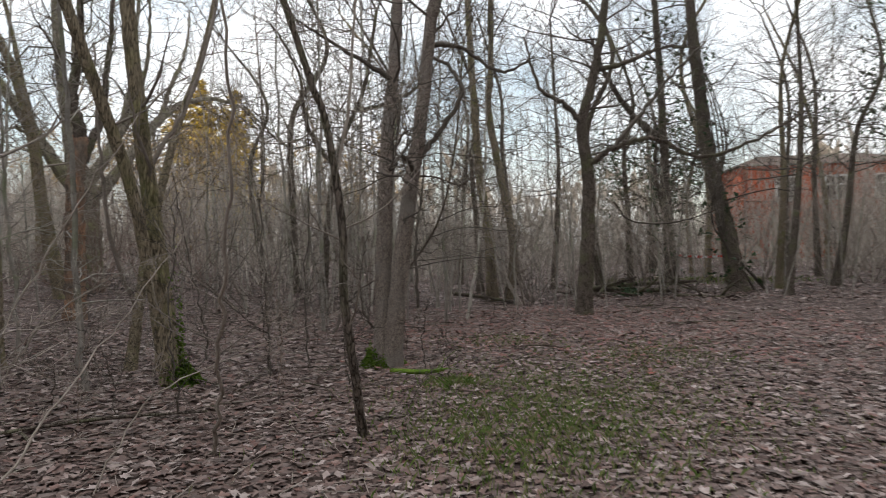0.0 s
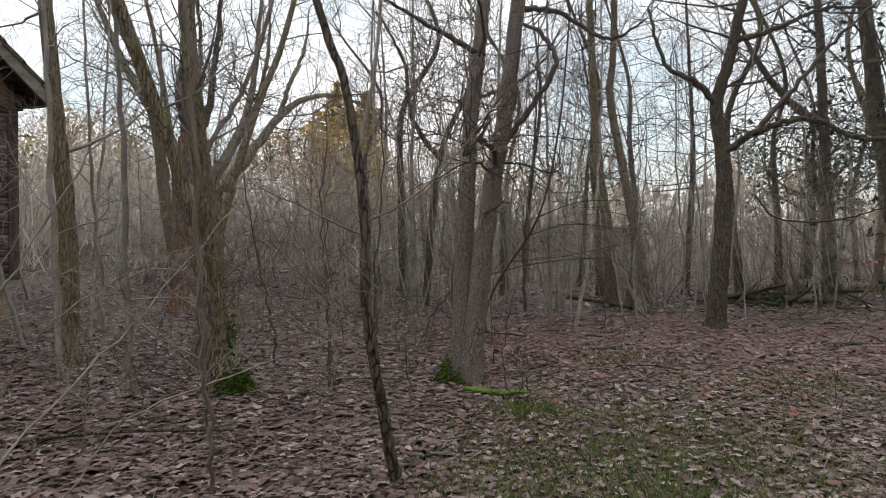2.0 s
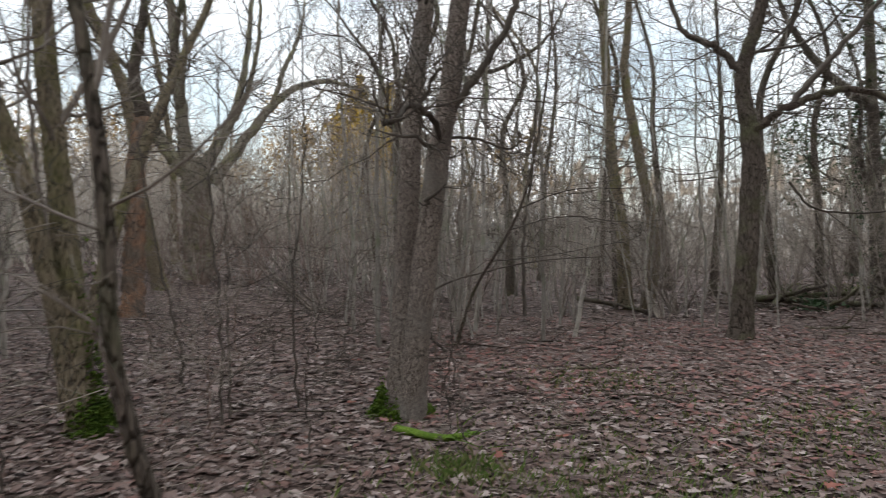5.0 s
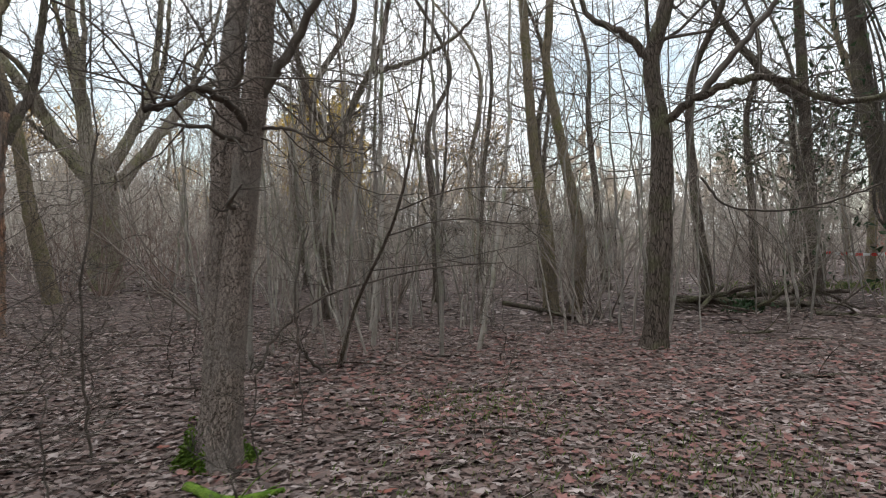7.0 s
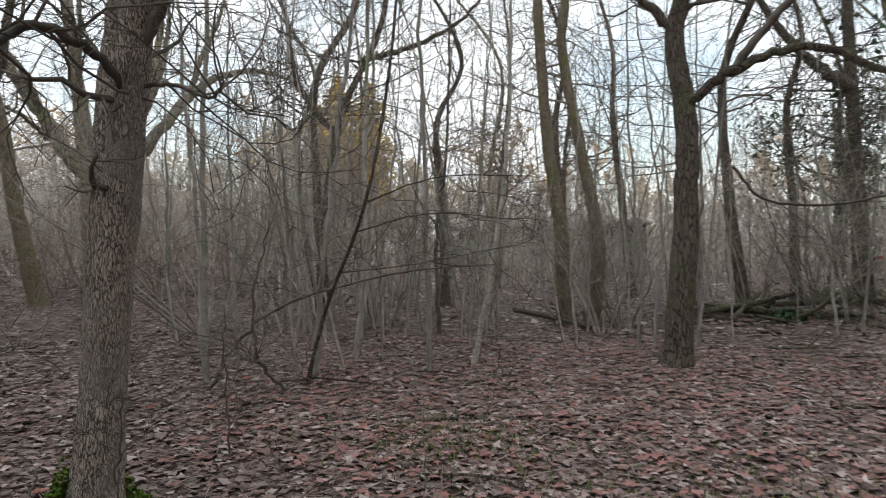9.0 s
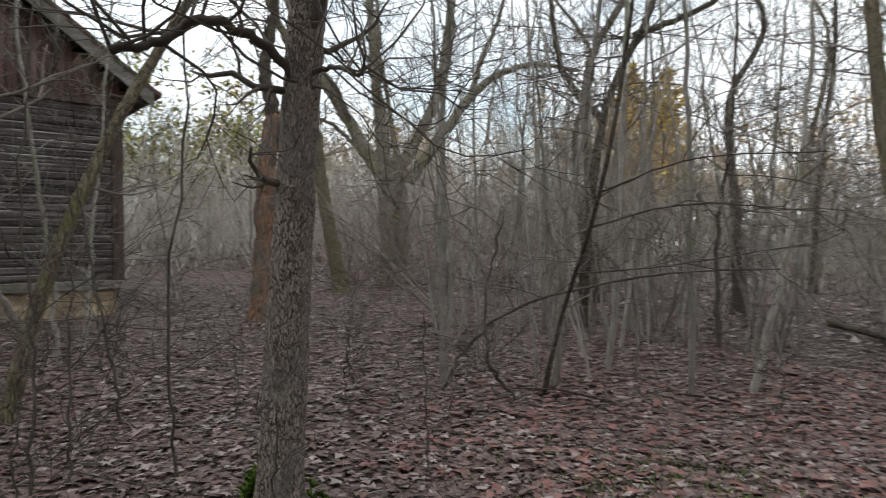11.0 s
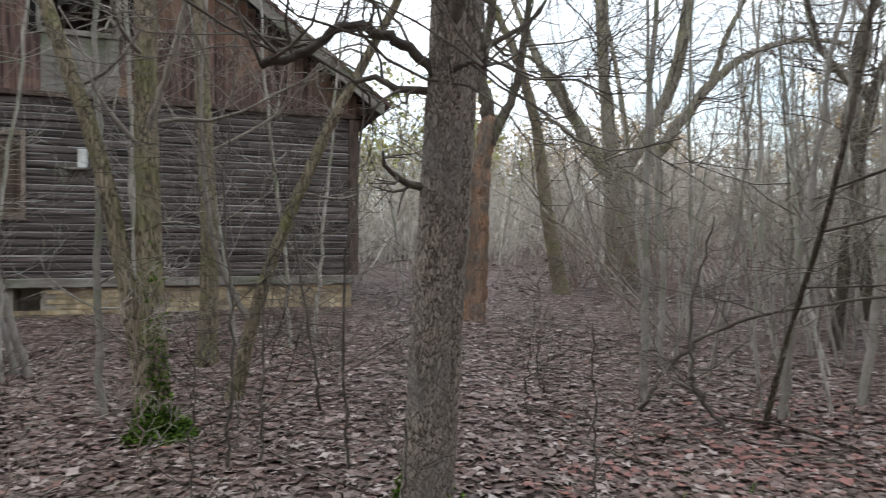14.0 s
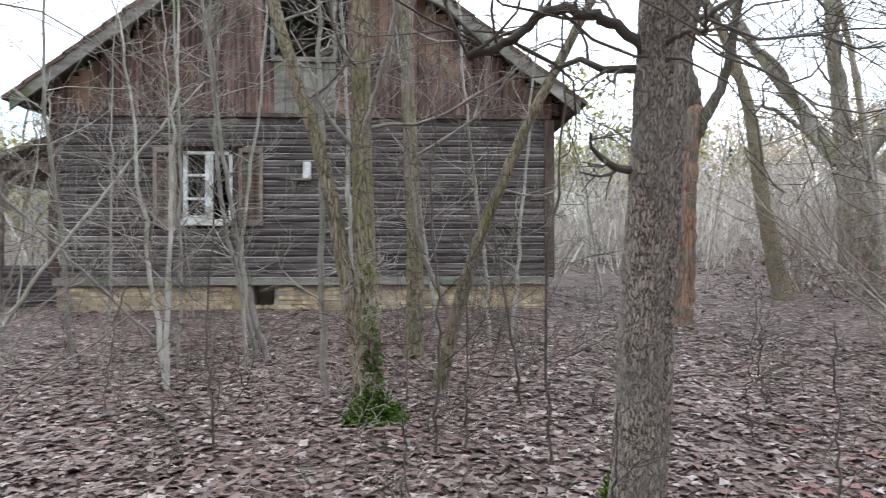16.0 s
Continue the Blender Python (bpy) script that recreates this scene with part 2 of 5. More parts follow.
M_PLANK = mat("reddish_brown_planks", (0.042, 0.026, 0.023), (0.19, 0.12, 0.10), 3.0, 0.85, 0.6, (6.0, 6.0, 0.4), (0.25, 0.15, 0.10), 26, 0.35)
M_GREYWOOD = mat("grey_weathered_wood", (0.16, 0.14, 0.12), (0.27, 0.25, 0.22), 4.0, 0.85, 0.5, (3, 0.5, 3), (0.11, 0.12, 0.07), 30, 0.15)
M_TRIM = mat("dark_brown_trim", (0.06, 0.04, 0.032), (0.11, 0.08, 0.066), 4.0, 0.85, 0.5, (4, 4, 1), None, 30, 0.2)
M_SHUT = mat("faded_brown_shutter_wood", (0.16, 0.122, 0.098), (0.27, 0.215, 0.175), 4.0, 0.8, 0.4, (4, 4, 1.5), None, 30, 0.2)
M_WHITE = mat("chipped_white_paint", (0.62, 0.62, 0.60), (0.78, 0.78, 0.76), 9.0, 0.5, 0.2, (1, 1, 1), (0.45, 0.42, 0.36), 40, 0.05)
M_BRICK = mat("yellow_foundation_brick", (0.36, 0.27, 0.16), (0.56, 0.45, 0.30), 7.0, 0.9, 0.5, (1, 1, 1), (0.26, 0.21, 0.16), 45, 0.3)
M_MORTAR = mat("grey_mortar", (0.24, 0.21, 0.17), (0.34, 0.30, 0.25), 6, 0.95, 0.4)
# Near-black stands in for shade in rooms, board gaps and the shed.
M_SHADE = mat("near_black_shade", (0.012, 0.010, 0.009), (0.02, 0.018, 0.016), 4, 0.95, 0.1)
M_ROOF = mat("old_roof_tiles", (0.10, 0.06, 0.05), (0.16, 0.10, 0.08), 3, 0.9, 0.5, (1, 1, 1), (0.09, 0.10, 0.05), 20, 0.2)
M_STONE = mat("grey_stone", (0.22, 0.21, 0.19), (0.34, 0.33, 0.30), 5, 0.9, 0.4)
M_RED = mat("red_facade_brick", (0.40, 0.085, 0.04), (0.50, 0.13, 0.06), 2.0, 0.9, 0.2, fine=14, vary=0.1)
M_RUSSET = mat("russet_leaf", (0.15, 0.055, 0.042), (0.22, 0.085, 0.06), 9, 0.7, 0.1)
M_REDPAINT = mat("red_tape", (0.5, 0.04, 0.03), (0.6, 0.06, 0.05), 5, 0.5, 0.0, vary=0.02)
# Part of this gold is low evening sunlight put into the needle colour.
M_PINE = palette("needles_painted_sunlit", [(0.26, 0.19, 0.05), (0.44, 0.32, 0.05), (0.55, 0.40, 0.06), (0.34, 0.25, 0.06)], 0.8, 2.0)
M_AUTUMN = palette("ochre_far_leaves", [(0.28, 0.19, 0.09), (0.42, 0.27, 0.10), (0.36, 0.28, 0.15), (0.46, 0.32, 0.14)], 0.8, 2.0)
M_GREENISH = palette("yellow_green_leaves", [(0.16, 0.18, 0.05), (0.26, 0.26, 0.07), (0.34, 0.30, 0.08), (0.20, 0.17, 0.08)], 0.8, 2.0)
M_WORN = mat("worn_grey_board_edge", (0.15, 0.13, 0.125), (0.32, 0.295, 0.28), 2.2, 0.85, 0.4, (3.0, 0.5, 9.0), (0.10, 0.08, 0.07), 26, 0.3)
M_IVY = palette("ivy_leaves", [(0.022, 0.05, 0.02), (0.035, 0.07, 0.025), (0.05, 0.085, 0.035)], 0.5)
M_DRYGRASS = mat("pale_dry_grass", (0.22, 0.19, 0.12), (0.30, 0.27, 0.18), 0.8, 0.95, 0.4, fine=9)
glass = bpy.data.materials.new("window_glass")
glass.use_nodes = True
gb = glass.node_tree.nodes["Principled BSDF"]
gb.inputs["Base Color"].default_value = (0.85, 0.9, 0.9, 1)
gb.inputs["Roughness"].default_value, gb.inputs["Transmission Weight"].default_value, gb.inputs["IOR"].default_value = 0.03, 1.0, 1.45


# ---- mesh tools ----
class Acc:
    """Collects tubes and flat pieces into one mesh."""

    def __init__(self):
        self.v, self.f, self.n = [], [], 0

    def put(self, verts, faces):
        self.f += [tuple(i + self.n for i in f) for f in faces]
        self.v += [tuple(p) for p in verts]
        self.n += len(verts)

    def tube(self, pts, radii, sides, lump=0.0, rng=None):
        pts = np.asarray(pts, float)
        d = pts[-1] - pts[0]
        ref = np.eye(3)[int(np.argmin(np.abs(d)))]
        tang = np.gradient(pts, axis=0)
        tang /= np.linalg.norm(tang, axis=1)[:, None] + 1e-9
        a = np.cross(tang, ref)
        a /= np.linalg.norm(a, axis=1)[:, None] + 1e-9
        b = np.cross(tang, a)
        ang = np.arange(sides) * 2 * math.pi / sides
        r = np.asarray(radii, float)[:, None] * np.ones(sides)
        if lump:
            r = r * (1 + rng.normal(0, lump, r.shape) + 1.2 * lump * np.sin(ang * 3 + rng.uniform(0, 6)) + lump * np.sin(ang * 5 + 1))
        ring = pts[:, None, :] + r[:, :, None] * (np.cos(ang)[None, :, None] * a[:, None, :] + np.sin(ang)[None, :, None] * b[:, None, :])
        k, s = len(pts), sides
        faces = [(i * s + j, i * s + (j + 1) % s, (i + 1) * s + (j + 1) % s, (i + 1) * s + j) for i in range(k - 1) for j in range(s)]
        faces.append(tuple(range((k - 1) * s, k * s)))
        self.put(ring.reshape(-1, 3), faces)

    def box(self, lo, hi):
        x0, y0, z0 = lo
        x1, y1, z1 = hi
        v = [(x0, y0, z0), (x1, y0, z0), (x1, y1, z0), (x0, y1, z0), (x0, y0, z1), (x1, y0, z1), (x1, y1, z1), (x0, y1, z1)]
        self.put(v, [(0, 3, 2, 1), (4, 5, 6, 7), (0, 1, 5, 4), (1, 2, 6, 5), (2, 3, 7, 6), (3, 0, 4, 7)])

    def mesh(self, name, material, smooth=True):
        me = bpy.data.meshes.new(name)
        me.from_pydata(self.v, [], self.f)
        me.materials.append(material)
        if smooth:
            me.polygons.foreach_set("use_smooth", [True] * len(me.polygons))
        me.update()
        return me


def part(name, acc, material, parent, label="", smooth=True):
    ob = new(name, acc.mesh(name, material, smooth))
    ob.parent = parent
    if label:
        ob["label"] = label
    return ob


def thing(name, label, category, group="", kind="", at=(0, 0, 0)):
    ob = new(name)
    ob.empty_display_size = 0.1
    ob.location = at
    return tagged(ob, label, category, group, kind)


def solid(name, lo, hi, material, parent=None, bevel=0.006, label=""):
    """A box with softened edges."""
    bm = bmesh.new()
    bmesh.ops.create_cube(bm, size=1)
    for v in bm.verts:
        v.co = Vector([lo[i] if v.co[i] < 0 else hi[i] for i in range(3)])
    if bevel:
        bmesh.ops.bevel(bm, geom=bm.edges[:], offset=bevel, segments=1, affect="EDGES")
    me = bpy.data.meshes.new(name)
    bm.to_mesh(me)
    bm.free()
    me.materials.append(material)
    ob = new(name, me)
    if parent:
        ob.parent = parent
    if label:
        ob["label"] = label
    return ob


# ---- ground ----
def zg(x, y):
    """Height of the ground: level on the walk, rising gently to the house, a bank behind it."""
    s = max(0.0, -x - 0.5)
    z = 0.47 + 0.04 * min(s, 9.0)
    z += 0.025 * noise.noise((x * 0.6, y * 0.6, 0)) + 0.012 * noise.noise((x * 2.3, y * 2.3, 5))
    far = max(0.0, math.hypot(x + 24, (y - 30) * 0.7) )
    z += 1.6 * math.exp(-((far / 11) ** 2))
    return z


def spread(n, near, far):
    u = np.linspace(-1, 1, n)
    return np.sign(u) * (near * np.abs(u) + (far - near) * np.abs(u) ** 7)


GN = 160
gx, gy = spread(GN, 22, 900) - 2.0, spread(GN, 22, 900) + 8.0
gv = [(x, y, zg(x, y)) for y in gy for x in gx]
gf = [(j * GN + i, j * GN + i + 1, (j + 1) * GN + i + 1, (j + 1) * GN + i) for j in range(GN - 1) for i in range(GN - 1)]
ga = Acc()
ga.v, ga.f = gv, gf
ground = tagged(new("ground", ga.mesh("ground", M_GROUND)), "woodland floor of dark leaf mould", "ground", kind="structure")

# ---- the wooden house ----
HX, HY0, HY1 = -7.91, 0.745, 8.69
SILL, BAND, FOOT, MID, APEX = 1.307, 3.92, 1.17, 4.70, 7.45
SLOPE = 0.755


def roof_z(y):
    return APEX - SLOPE * abs(y - MID)


house = thing("wooden_house", "abandoned dark brown timber house with a steep gable", "house", at=(0, 0, 0))
DEEP = 9.0
wall = Acc()
holes = ((2.757, 3.54, 2.18, 3.34), (4.21, 5.15, 4.86, 5.95))
ys = sorted({HY0, HY1, *[h[0] for h in holes], *[h[1] for h in holes]})
zs = sorted({SILL, BAND, *[h[2] for h in holes[:1]], *[h[3] for h in holes[:1]]})
for a, b in zip(ys, ys[1:]):
    for c, d in zip(zs, zs[1:]):
        if not any(h[0] <= a and b <= h[1] and h[2] <= c and d <= h[3] for h in holes):
            wall.box((HX - 0.16, a, c), (HX - 0.02, b, d))
gable_holes = holes[1]
gys = np.linspace(HY0 - 0.2, HY1 + 0.2, 60)
for a, b in zip(gys, gys[1:]):
    top = min(roof_z(a), roof_z(b)) - 0.08
    m = (a + b) / 2
    if gable_holes[0] < m < gable_holes[1]:
        spans = ((BAND, gable_holes[2]), (gable_holes[3], top))
    else:
        spans = ((BAND, top),)
    for c, d in spans:
        if d > c:
            wall.box((HX - 0.13, a, c), (HX - 0.01, b, d))
for y in (HY0, HY1 - 0.14):
    wall.box((HX - DEEP, y, SILL), (HX - 0.16, y + 0.14, 4.05))
wall.box((HX - DEEP, HY0, SILL), (HX - DEEP + 0.14, HY1, 4.6))
# Wall core behind the boards; shade in their gaps is put into its colour.
walls = part("wall", wall, M_SHADE, house, "dark boarded timber wall", False)
# Floor, cross wall and ceiling carry the darkness of the rooms in their colour.
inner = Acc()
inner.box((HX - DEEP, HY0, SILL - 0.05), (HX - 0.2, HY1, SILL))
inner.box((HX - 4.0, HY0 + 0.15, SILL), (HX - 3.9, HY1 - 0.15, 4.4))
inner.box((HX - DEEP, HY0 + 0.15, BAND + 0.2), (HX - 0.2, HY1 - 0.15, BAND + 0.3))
part("inner_floor", inner, M_SHADE, house, "", False)
for s in (-1, 1):
    w = 4.47
    y0, y1 = MID, MID + s * w
    n = (0, s * SLOPE * 0.09, 0.09)
    for k in range(15):
        ya, yb = MID + s * w * k / 15, MID + s * (w * (k + 1) / 15 + 0.05)
        za, zb = roof_z(ya) + 0.05, roof_z(yb) + 0.075
        x0, x1 = HX - DEEP - 0.4, HX + 0.42
        roof = Acc()
        roof.put([(x0, ya, za), (x1, ya, za), (x1, yb, zb), (x0, yb, zb), (x0, ya, za - 0.08), (x1, ya, za - 0.08), (x1, yb, zb - 0.06), (x0, yb, zb - 0.06)],
                 [(0, 1, 2, 3), (7, 6, 5, 4), (0, 4, 5, 1), (1, 5, 6, 2), (2, 6, 7, 3), (3, 7, 4, 0)])
        part("tile_course", roof, M_ROOF, house, "old mossy roof tiles" if k == 0 else "", False)
for s in (-1, 1):
    v = Acc()
    ya, yb = MID, MID + s * 4.42
    za, zb = roof_z(ya) + 0.02, roof_z(yb) + 0.02
    x0, x1 = HX + 0.36, HX + 0.40
    v.put([(x0, ya, za), (x1, ya, za), (x1, yb, zb), (x0, yb, zb), (x0, ya, za - 0.24), (x1, ya, za - 0.24), (x1, yb, zb - 0.24), (x0, yb, zb - 0.24)],
          [(0, 1, 2, 3), (7, 6, 5, 4), (0, 4, 5, 1), (1, 5, 6, 2), (2, 6, 7, 3), (3, 7, 4, 0)])
    part("bargeboard", v, M_GREYWOOD, house, "pale grey weathered bargeboard", False)
    for k in range(2):
        yk = MID + s * (3.9 + 0.42 * k)
        solid("rafter_end", (HX - 0.1, yk - 0.05, roof_z(yk) - 0.2), (HX + 0.35, yk + 0.05, roof_z(yk) - 0.06), M_TRIM, house)
solid("band_board", (HX - 0.01, HY0 - 0.03, BAND - 0.03), (HX + 0.075, HY1 + 0.03, BAND + 0.045), M_TRIM, house, 0.008, "projecting brown band board")
solid("sill_beam", (HX - 0.12, HY0 - 0.02, FOOT + 0.01), (HX + 0.05, HY1 + 0.02, SILL + 0.01), M_GREYWOOD, house, 0.012, "grey weathered sill beam")
for y in (HY0, HY1):
    solid("corner_board", (HX - 0.05, y - 0.08, SILL), (HX + 0.05, y + 0.08, BAND - 0.03), M_TRIM, house, 0.006)

# window with a cross bar, left leaf closed, right leaf open
wy0, wy1, wz0, wz1 = holes[0]
window = new("window")
window.parent = house
window["label"] = "white-framed casement window, one leaf open onto a dark room"
for nm, lo, hi in (("frame_side", (wy0, wz0), (wy0 + 0.06, wz1)), ("frame_side", (wy1 - 0.06, wz0), (wy1, wz1)), ("frame_top", (wy0, wz1 - 0.05), (wy1, wz1)),
                   ("sill", (wy0 - 0.03, wz0 - 0.03), (wy1 + 0.03, wz0 + 0.07)), ("mullion", (3.10, wz0), (3.22, wz1)),
                   ("glazing_bar", (wy0 + 0.06, 2.56), (3.10, 2.60)), ("glazing_bar", (wy0 + 0.06, 2.94), (3.10, 2.98)), ("leaf_rail", (wy0 + 0.06, wz0 + 0.07), (3.10, wz0 + 0.13))):
    solid(nm, (HX - 0.05, lo[0], lo[1]), (HX + (0.05 if nm == "sill" else 0.02 if nm[:5] == "frame" else 0.012), hi[0], hi[1]), M_WHITE, window, 0.005)
for k in range(3):
    z = (wz0 + 0.13, 2.60, 2.98, wz1 - 0.05)[k]
    g = solid("pane", (HX - 0.025, wy0 + 0.06, z), (HX - 0.021, 3.10, (2.56, 2.94, wz1 - 0.05)[k]), glass, window, 0)
    g.visible_shadow = False
solid("lintel", (HX - 0.02, 2.60, wz1 + 0.07), (HX + 0.09, 3.72, wz1 + 0.12), M_TRIM, house, 0.006, "narrow brown board over the window")
for nm, a, b in (("architrave", 2.68, 2.755), ("architrave", 3.542, 3.62)):
    solid(nm, (HX - 0.02, a, wz0), (HX + 0.035, b, wz1 + 0.07), M_TRIM, house, 0.004)
for a, b, tilt in ((2.30, 2.66, 0.0), (3.65, 4.03, 0.0)):
    sh = new("shutter")
    sh.parent = house
    sh["label"] = "faded brown louvred wooden shutter, folded open"
    z0, z1 = 2.14, 3.40
    for nm, lo, hi in (("stile", (a, z0), (a + 0.055, z1)), ("stile", (b - 0.055, z0), (b, z1)), ("rail", (a + 0.055, z0), (b - 0.055, z0 + 0.10)), ("rail", (a + 0.055, z1 - 0.08), (b - 0.055, z1))):
        solid(nm, (HX + 0.03, lo[0], lo[1]), (HX + 0.07, hi[0], hi[1]), M_SHUT, sh, 0.005)
    for k in range(15):
        z = z0 + 0.13 + k * 0.068
        sl = solid("slat", (-0.006, a + 0.055, -0.032), (0.006, b - 0.055, 0.032), M_SHUT, sh, 0)
        sl.matrix_basis = pose(HX + 0.05, 0, z, 0, 34, 0)
# attic opening
ay0, ay1, az0, az1 = gable_holes
attic = new("attic_window")
attic.parent = house
attic["label"] = "dark empty attic opening with a pale frame"
for lo, hi in (((ay0 - 0.05, az0 - 0.06), (ay1 + 0.05, az0 + 0.02)), ((ay1, az0), (ay1 + 0.07, az1)), ((ay0 - 0.06, az0), (ay0, az1)), ((ay0 - 0.06, az1), (ay1 + 0.06, az1 + 0.08))):
    solid("frame", (HX - 0.02, lo[0], lo[1]), (HX + 0.05, hi[0], hi[1]), M_GREYWOOD, attic, 0.005)
# small meter box, vent
box = new("wall_box")
box.parent = house
box["label"] = "small white box on a bracket on the wall"
solid("case", (HX + 0.02, 4.68, 2.90), (HX + 0.12, 4.80, 3.17), M_WHITE, box, 0.01)
solid("bracket", (HX + 0.02, 4.50, 2.87), (HX + 0.14, 4.80, 2.90), M_GREYWOOD, box, 0.004)

# foundation
base = Acc()
vent_y0, vent_y1 = 3.86, 4.20
for a, b in ((HY0 + 0.02, vent_y0), (vent_y1, HY1 - 0.02)):
    base.box((HX - 0.4, a, 0.4), (HX - 0.03, b, FOOT))
base.box((HX - DEEP, HY0 + 0.02, 0.4), (HX - 0.4, HY1 - 0.02, FOOT))
foundation = part("foundation", base, M_MORTAR, house, "low foundation of yellowish brick", False)

# porch on the far side
porch = thing("porch", "small timber porch with a lean-to roof and arched braces", "porch")
pr = Acc()
pr.put([(HX - 3.2, 0.74, 3.82), (HX - 0.5, 0.74, 3.82), (HX - 0.5, -1.2, 3.12), (HX - 3.2, -1.2, 3.12), (HX - 3.2, 0.74, 3.72), (HX - 0.5, 0.74, 3.72), (HX - 0.5, -1.2, 3.02), (HX - 3.2, -1.2, 3.02)],
       [(0, 1, 2, 3), (7, 6, 5, 4), (0, 4, 5, 1), (1, 5, 6, 2), (2, 6, 7, 3), (3, 7, 4, 0)])
part("roof", pr, M_ROOF, porch, "", False)
for x in (HX - 0.7, HX - 3.0):
    solid("post", (x - 0.06, -0.62, 0.75), (x + 0.06, -0.50, 3.22), M_SHUT, porch, 0.01)
    br = Acc()
    ang = np.linspace(0, math.pi / 2, 8)
    br.tube([(x, -0.5 + 0.55 * (1 - math.cos(q)), 2.5 + 0.6 * math.sin(q)) for q in ang], [0.045] * 8, 6)
    br.tube([(x, 0.72 - 0.5 * (1 - math.cos(q)), 2.5 + 0.6 * math.sin(q)) for q in ang], [0.045] * 8, 6)
    part("arched_brace", br, M_SHUT, porch)
    solid("beam", (x - 0.05, -1.0, 3.12), (x + 0.05, 0.74, 3.26), M_SHUT, porch, 0.01)
solid("parapet", (HX - 0.76, -0.5, 0.72), (HX - 0.68, 0.74, 1.5), M_BOARD, porch, 0.01)


# ---- trees ----
def smooth_path(pts, n):
    """A curve through a few points."""
    p = np.asarray(pts, float)
    q = np.vstack([2 * p[0] - p[1], p, 2 * p[-1] - p[-2]])
    outp = []
    segs = len(p) - 1
    for u in np.linspace(0, segs - 1e-6, n):
        i, f = int(u), u - int(u)
        a, b, c, d = q[i], q[i + 1], q[i + 2], q[i + 3]
        outp.append(0.5 * (2 * b + (c - a) * f + (2 * a - 5 * b + 4 * c - d) * f * f + (3 * b - a - 3 * c + d) * f ** 3))
    return np.array(outp)


def grow(acc, p, d, length, r, level, rng, up=0.12, crook=0.22, kids=(5, 4, 3, 0), tip=0.0018):
    """A branch that bends as it grows, with its own side branches."""
    n = (7, 6, 4, 2)[min(level, 3)]
    pts, dirs = [np.array(p, float)], []
    d = np.array(d, float)
    d /= np.linalg.norm(d)
    for i in range(n):
        d = d + rng.normal(0, crook, 3) + np.array([0, 0, up])
        d /= np.linalg.norm(d)
        pts.append(pts[-1] + d * length / n)
        dirs.append(d)
    rad = np.linspace(r, max(tip, r * 0.25), n + 1)
    acc.tube(pts, rad, (6, 5, 3, 3)[min(level, 3)])
    k = kids[min(level, len(kids) - 1)]
    for _ in range(k):
        u = rng.uniform(0.2, 0.98)
        i = min(int(u * n), n - 1)
        q = pts[i] + (pts[i + 1] - pts[i]) * (u * n - i)
        side = rng.normal(0, 1, 3)
        side -= dirs[i] * side.dot(dirs[i])
        side /= np.linalg.norm(side) + 1e-9
        nd = dirs[i] * rng.uniform(0.45, 0.9) + side * rng.uniform(0.5, 0.9)
        grow(acc, q, nd, length * rng.uniform(0.4, 0.65) * (1.15 - 0.5 * u), max(tip, rad[i] * 0.55), level + 1, rng, up, crook, kids, tip)


